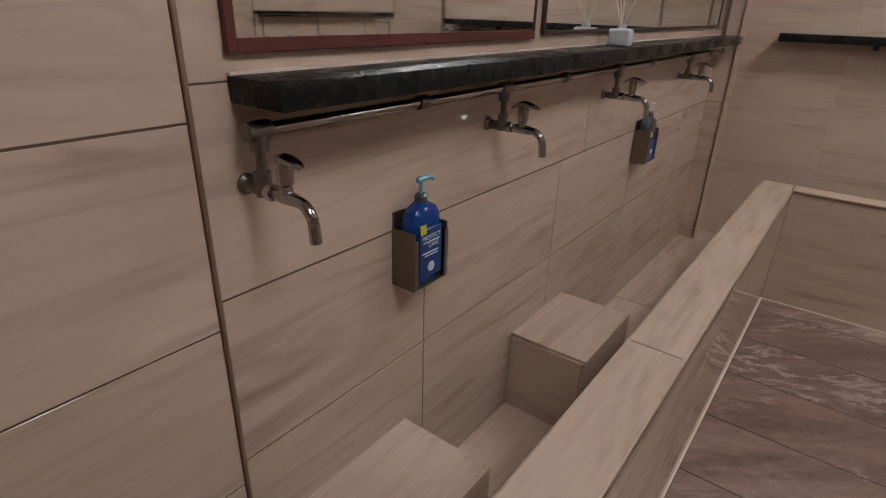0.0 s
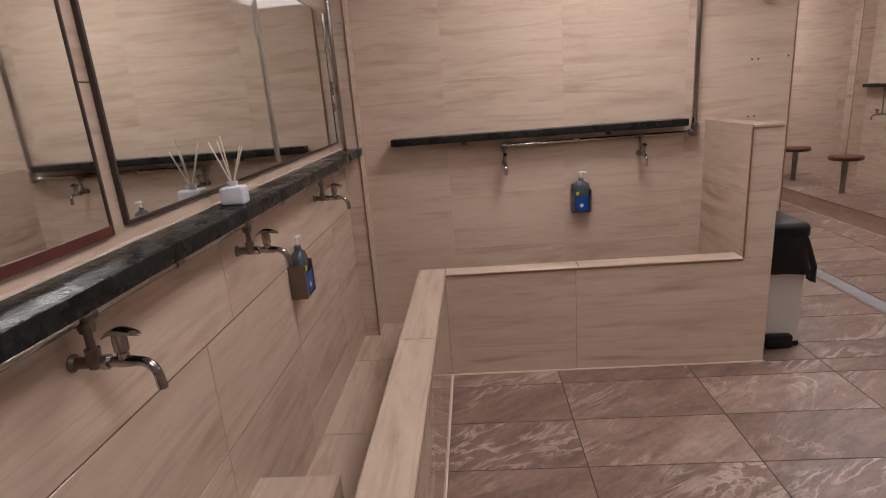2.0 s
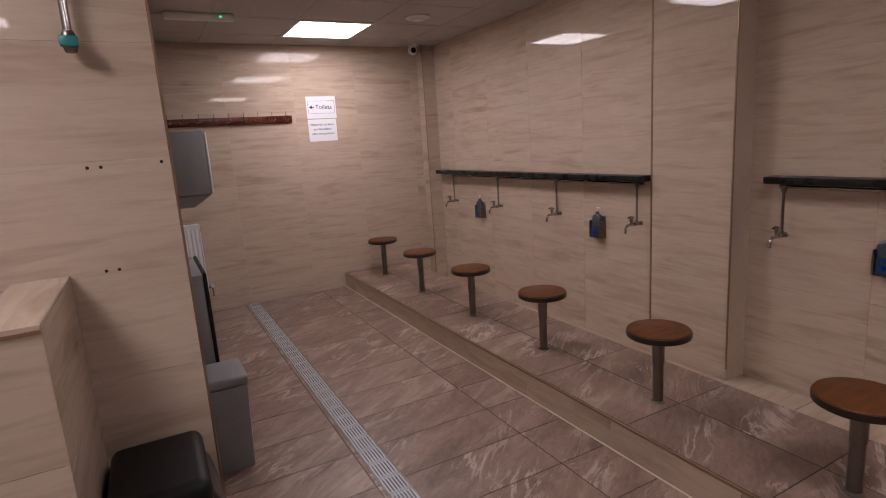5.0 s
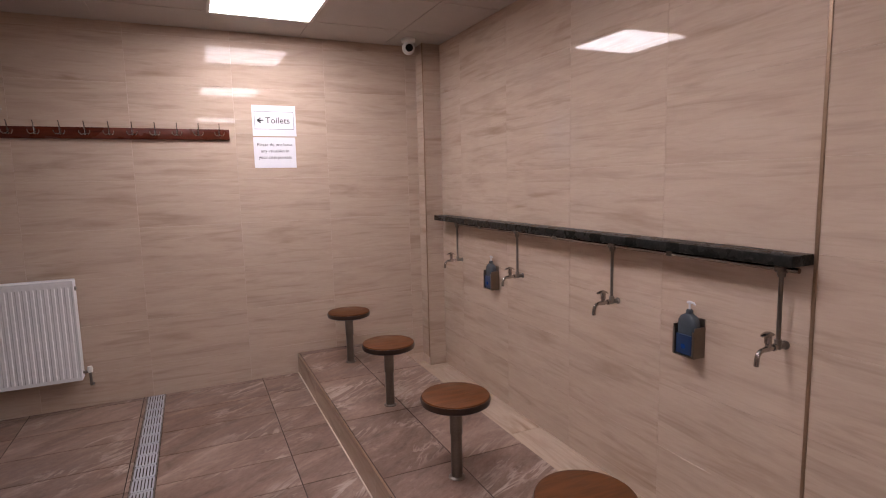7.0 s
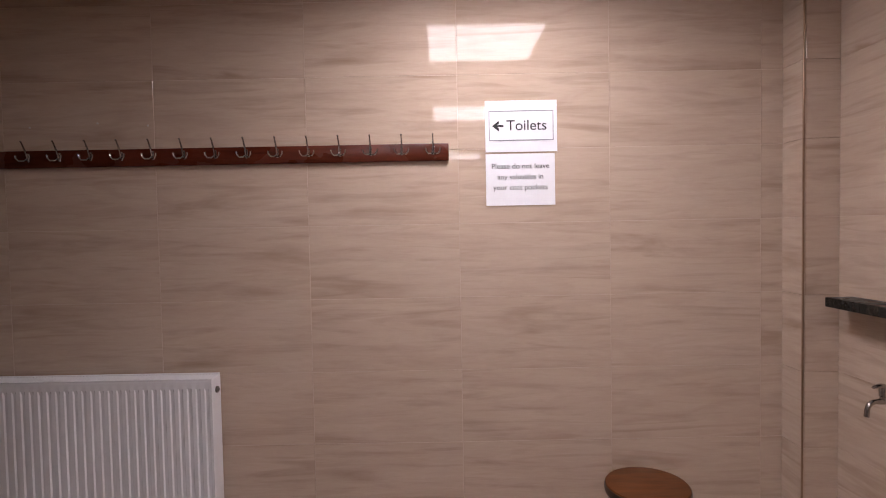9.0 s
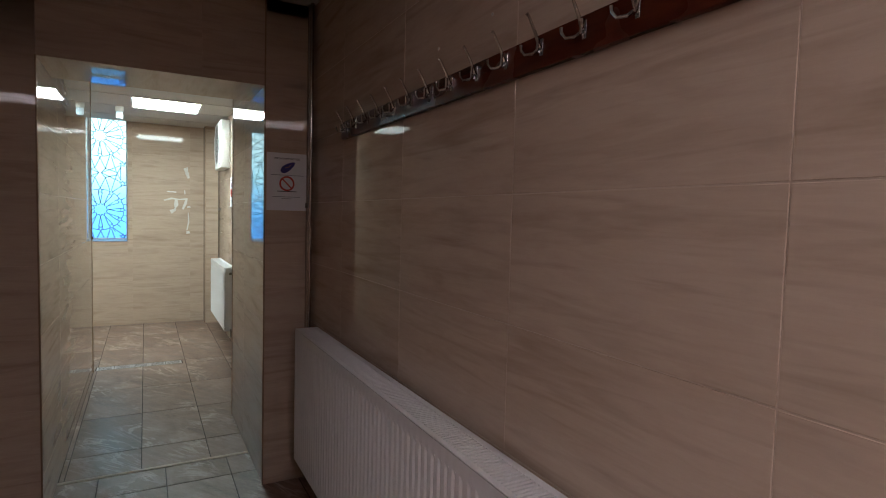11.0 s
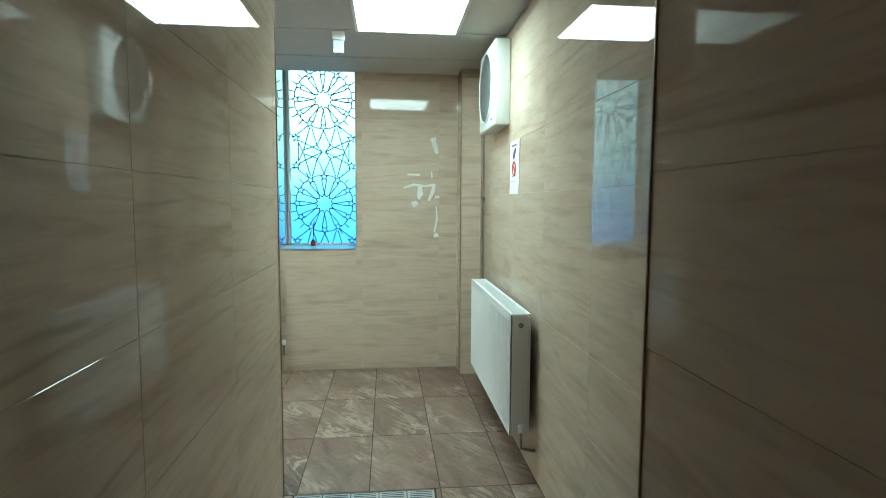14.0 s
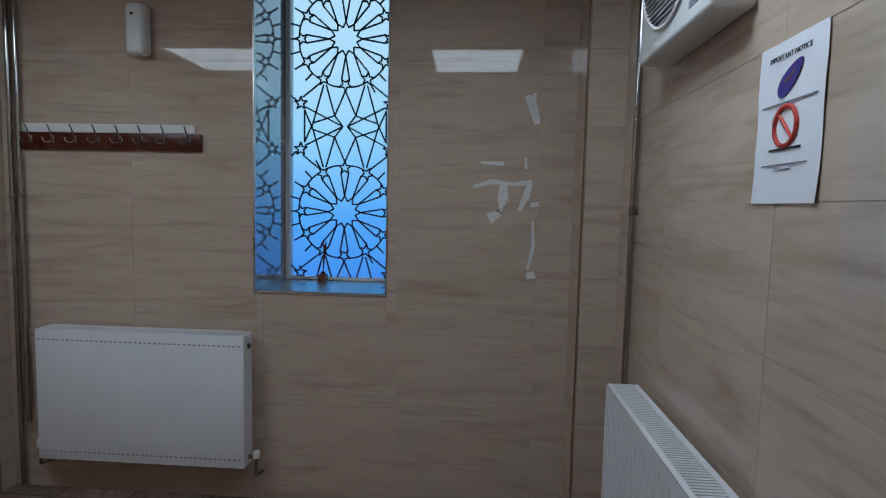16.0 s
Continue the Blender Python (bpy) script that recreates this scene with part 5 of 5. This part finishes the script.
# ---- bins and dispensers by the bay block ----
b = thing("pedal_bin", "pale pedal bin with a black lid and overhanging black liner", "bin", (1.14, 3.235, 0))
part("body", boxed(-0.105, 0.105, -0.145, 0.145, 0.02, 0.54, 0.012, 3), M_BINBODY, b)
part("base", boxed(-0.108, 0.108, -0.148, 0.148, 0, 0.03, 0.008, 2), M_BLACK, b)
part("pedal", boxed(-0.06, 0.06, -0.185, -0.14, 0.008, 0.075, 0.010, 2), M_BLACK, b, "black foot pedal")
bm = bmesh.new()
rings = []
for z, g, wv in ((0.58, 0.002, 0.0), (0.54, 0.018, 0.003), (0.48, 0.030, 0.006), (0.42, 0.040, 0.010), (0.36, 0.038, 0.014)):
    ring = []
    for k in range(48):
        an = 2 * math.pi * k / 48
        c, sn = math.cos(an), math.sin(an)
        x = (0.108 + g) * math.copysign(abs(c) ** 0.35, c)
        y = (0.148 + g) * math.copysign(abs(sn) ** 0.35, sn)
        w = wv * math.sin(9 * an + z * 20)
        ring.append(bm.verts.new((x + w * c, y + w * sn, z + (0.03 * math.sin(3 * an) if z < 0.40 else 0))))
    rings.append(ring)
for p, q in zip(rings, rings[1:]):
    for k in range(48):
        bm.faces.new((p[k], p[(k + 1) % 48], q[(k + 1) % 48], q[k]))
part("liner", bm, M_BAG, b, "crumpled black bin liner edge")
part("lid", boxed(-0.113, 0.113, -0.158, 0.156, 0.545, 0.625, 0.028, 4), M_BLACK, b, "rounded black lid")

d = thing("towel_dispenser", "dark grey wall towel dispenser with a chamfered base", "dispenser", (XE, 5.06, 1.12), 90)
body = boxed(-0.12, 0.12, -0.235, 0, 0.06, 0.40, 0.014, 2)
part("case", body, M_GREY, d)
bm = bmesh.new()
low, high = [[bm.verts.new((x, y, z)) for x, y in ((-hw, 0), (hw, 0), (hw, -dp), (-hw, -dp))] for hw, dp, z in ((0.105, 0.14, 0.0), (0.118, 0.23, 0.06))]
bm.faces.new(low[::-1])
bm.faces.new(high)
for k in range(4):
    bm.faces.new((low[k], low[(k + 1) % 4], high[(k + 1) % 4], high[k]))
bmesh.ops.recalc_face_normals(bm, faces=bm.faces)
part("chin", bm, M_GREY, d, "sloping grey underside")
part("cover", boxed(-0.112, 0.112, -0.246, -0.2355, 0.07, 0.39, 0.005, 2), M_PLASTIC, d, "pale front cover")
part("latch", boxed(0.05, 0.058, -0.249, -0.246, 0.14, 0.21, 0.001, 1), M_DARKBR, d, "dark latch slot")
c = thing("waste_cabinet", "tall waste cabinet with brown front and black frame", "cabinet", (XE, 4.72, 0), 90)
part("carcass", boxed(-0.265, 0.265, -0.095, -0.004, 0, 0.85, 0.006, 2), M_GREY, c, "grey metal carcass")
for x0, x1, z0, z1 in ((-0.27, -0.235, 0, 0.855), (0.235, 0.27, 0, 0.855), (-0.235, 0.235, 0.82, 0.855), (-0.235, 0.235, 0, 0.035)):
    part("frame_bar", boxed(x0, x1, -0.112, -0.0955, z0, z1, 0.003, 1), M_BLACK, c, "black front frame")
part("door", boxed(-0.233, 0.233, -0.108, -0.0955, 0.037, 0.818, 0.003, 1), M_BROWN, c, "brown wooden front panel")
g = thing("waste_bin", "low dark grey waste bin standing against the tiles", "bin", (XE + 0.10, 4.27, 0))
bm = bmesh.new()
low, high = [[bm.verts.new((x * q, y * q, z)) for x, y in ((-0.09, -0.12), (0.09, -0.12), (0.09, 0.12), (-0.09, 0.12))] for q, z in ((0.86, 0.0), (1.0, 0.40))]
bm.faces.new(low[::-1])
bm.faces.new(high)
for k in range(4):
    bm.faces.new((low[k], low[(k + 1) % 4], high[(k + 1) % 4], high[k]))
bmesh.ops.recalc_face_normals(bm, faces=bm.faces)
bmesh.ops.bevel(bm, geom=bm.edges[:], offset=0.012, segments=2, affect="EDGES", profile=0.5)
part("body", bm, M_GREY, g)
part("lid", boxed(-0.095, 0.095, -0.125, 0.125, 0.40, 0.445, 0.014, 3), M_GREY, g, "rounded grey lid")

# ---- ceiling fittings ----
k = thing("security_camera", "white dome security camera with a black lens", "camera", (3.69, 6.80, CEIL))
part("base", lathe([(0, 0), (0.05, 0), (0.05, -0.02), (0.03, -0.03), (0, -0.03)], "z", 20), M_PLASTIC, k)
part("ball", lathe([(0, -0.105)] + [(0.045 * math.cos(radians(a)), -0.062 + 0.045 * math.sin(radians(a))) for a in range(-80, 81, 20)] + [(0, -0.017)], "z", 20), M_PLASTIC, k)
part("lens", lathe([(0, 0), (0.026, 0), (0.026, -0.012), (0, -0.012)], "y", 18, (-0.01, -0.036, -0.068)), M_BLACK, k, "black camera lens")
e = thing("emergency_light", "long white ceiling emergency light with a green lamp", "emergency light", (1.70, 5.95, CEIL))
part("case", boxed(-0.22, 0.22, -0.035, 0.035, -0.045, 0, 0.008, 2), M_PLASTIC, e)
part("led", lathe([(0, 0), (0.006, 0), (0.006, -0.003), (0, -0.003)], "y", 10, (0.13, -0.035, -0.025)), M_LED, e, "small green indicator lamp")
v = thing("ceiling_vent", "round white ceiling vent", "vent", (3.24, 5.75, CEIL))
part("ring", lathe([(0, 0), (0.10, 0), (0.10, -0.008), (0.085, -0.016), (0, -0.016)], "z", 28), M_PLASTIC, v)
part("cone", lathe([(0, -0.016), (0.06, -0.016), (0.05, -0.026), (0, -0.026)], "z", 24), M_PLASTIC, v)
x = thing("exit_sign", "small white hanging sign bracket below the window-room ceiling", "sign", (-4.52, 6.06, CEIL2))
part("case", boxed(-0.02, 0.02, -0.035, 0.035, -0.05, 0, 0.005, 2), M_PLASTIC, x)
part("plate", boxed(-0.006, 0.006, -0.03, 0.03, -0.12, -0.05, 0.002, 1), M_PANE2, x, "pale translucent plate")

lay_tiles()
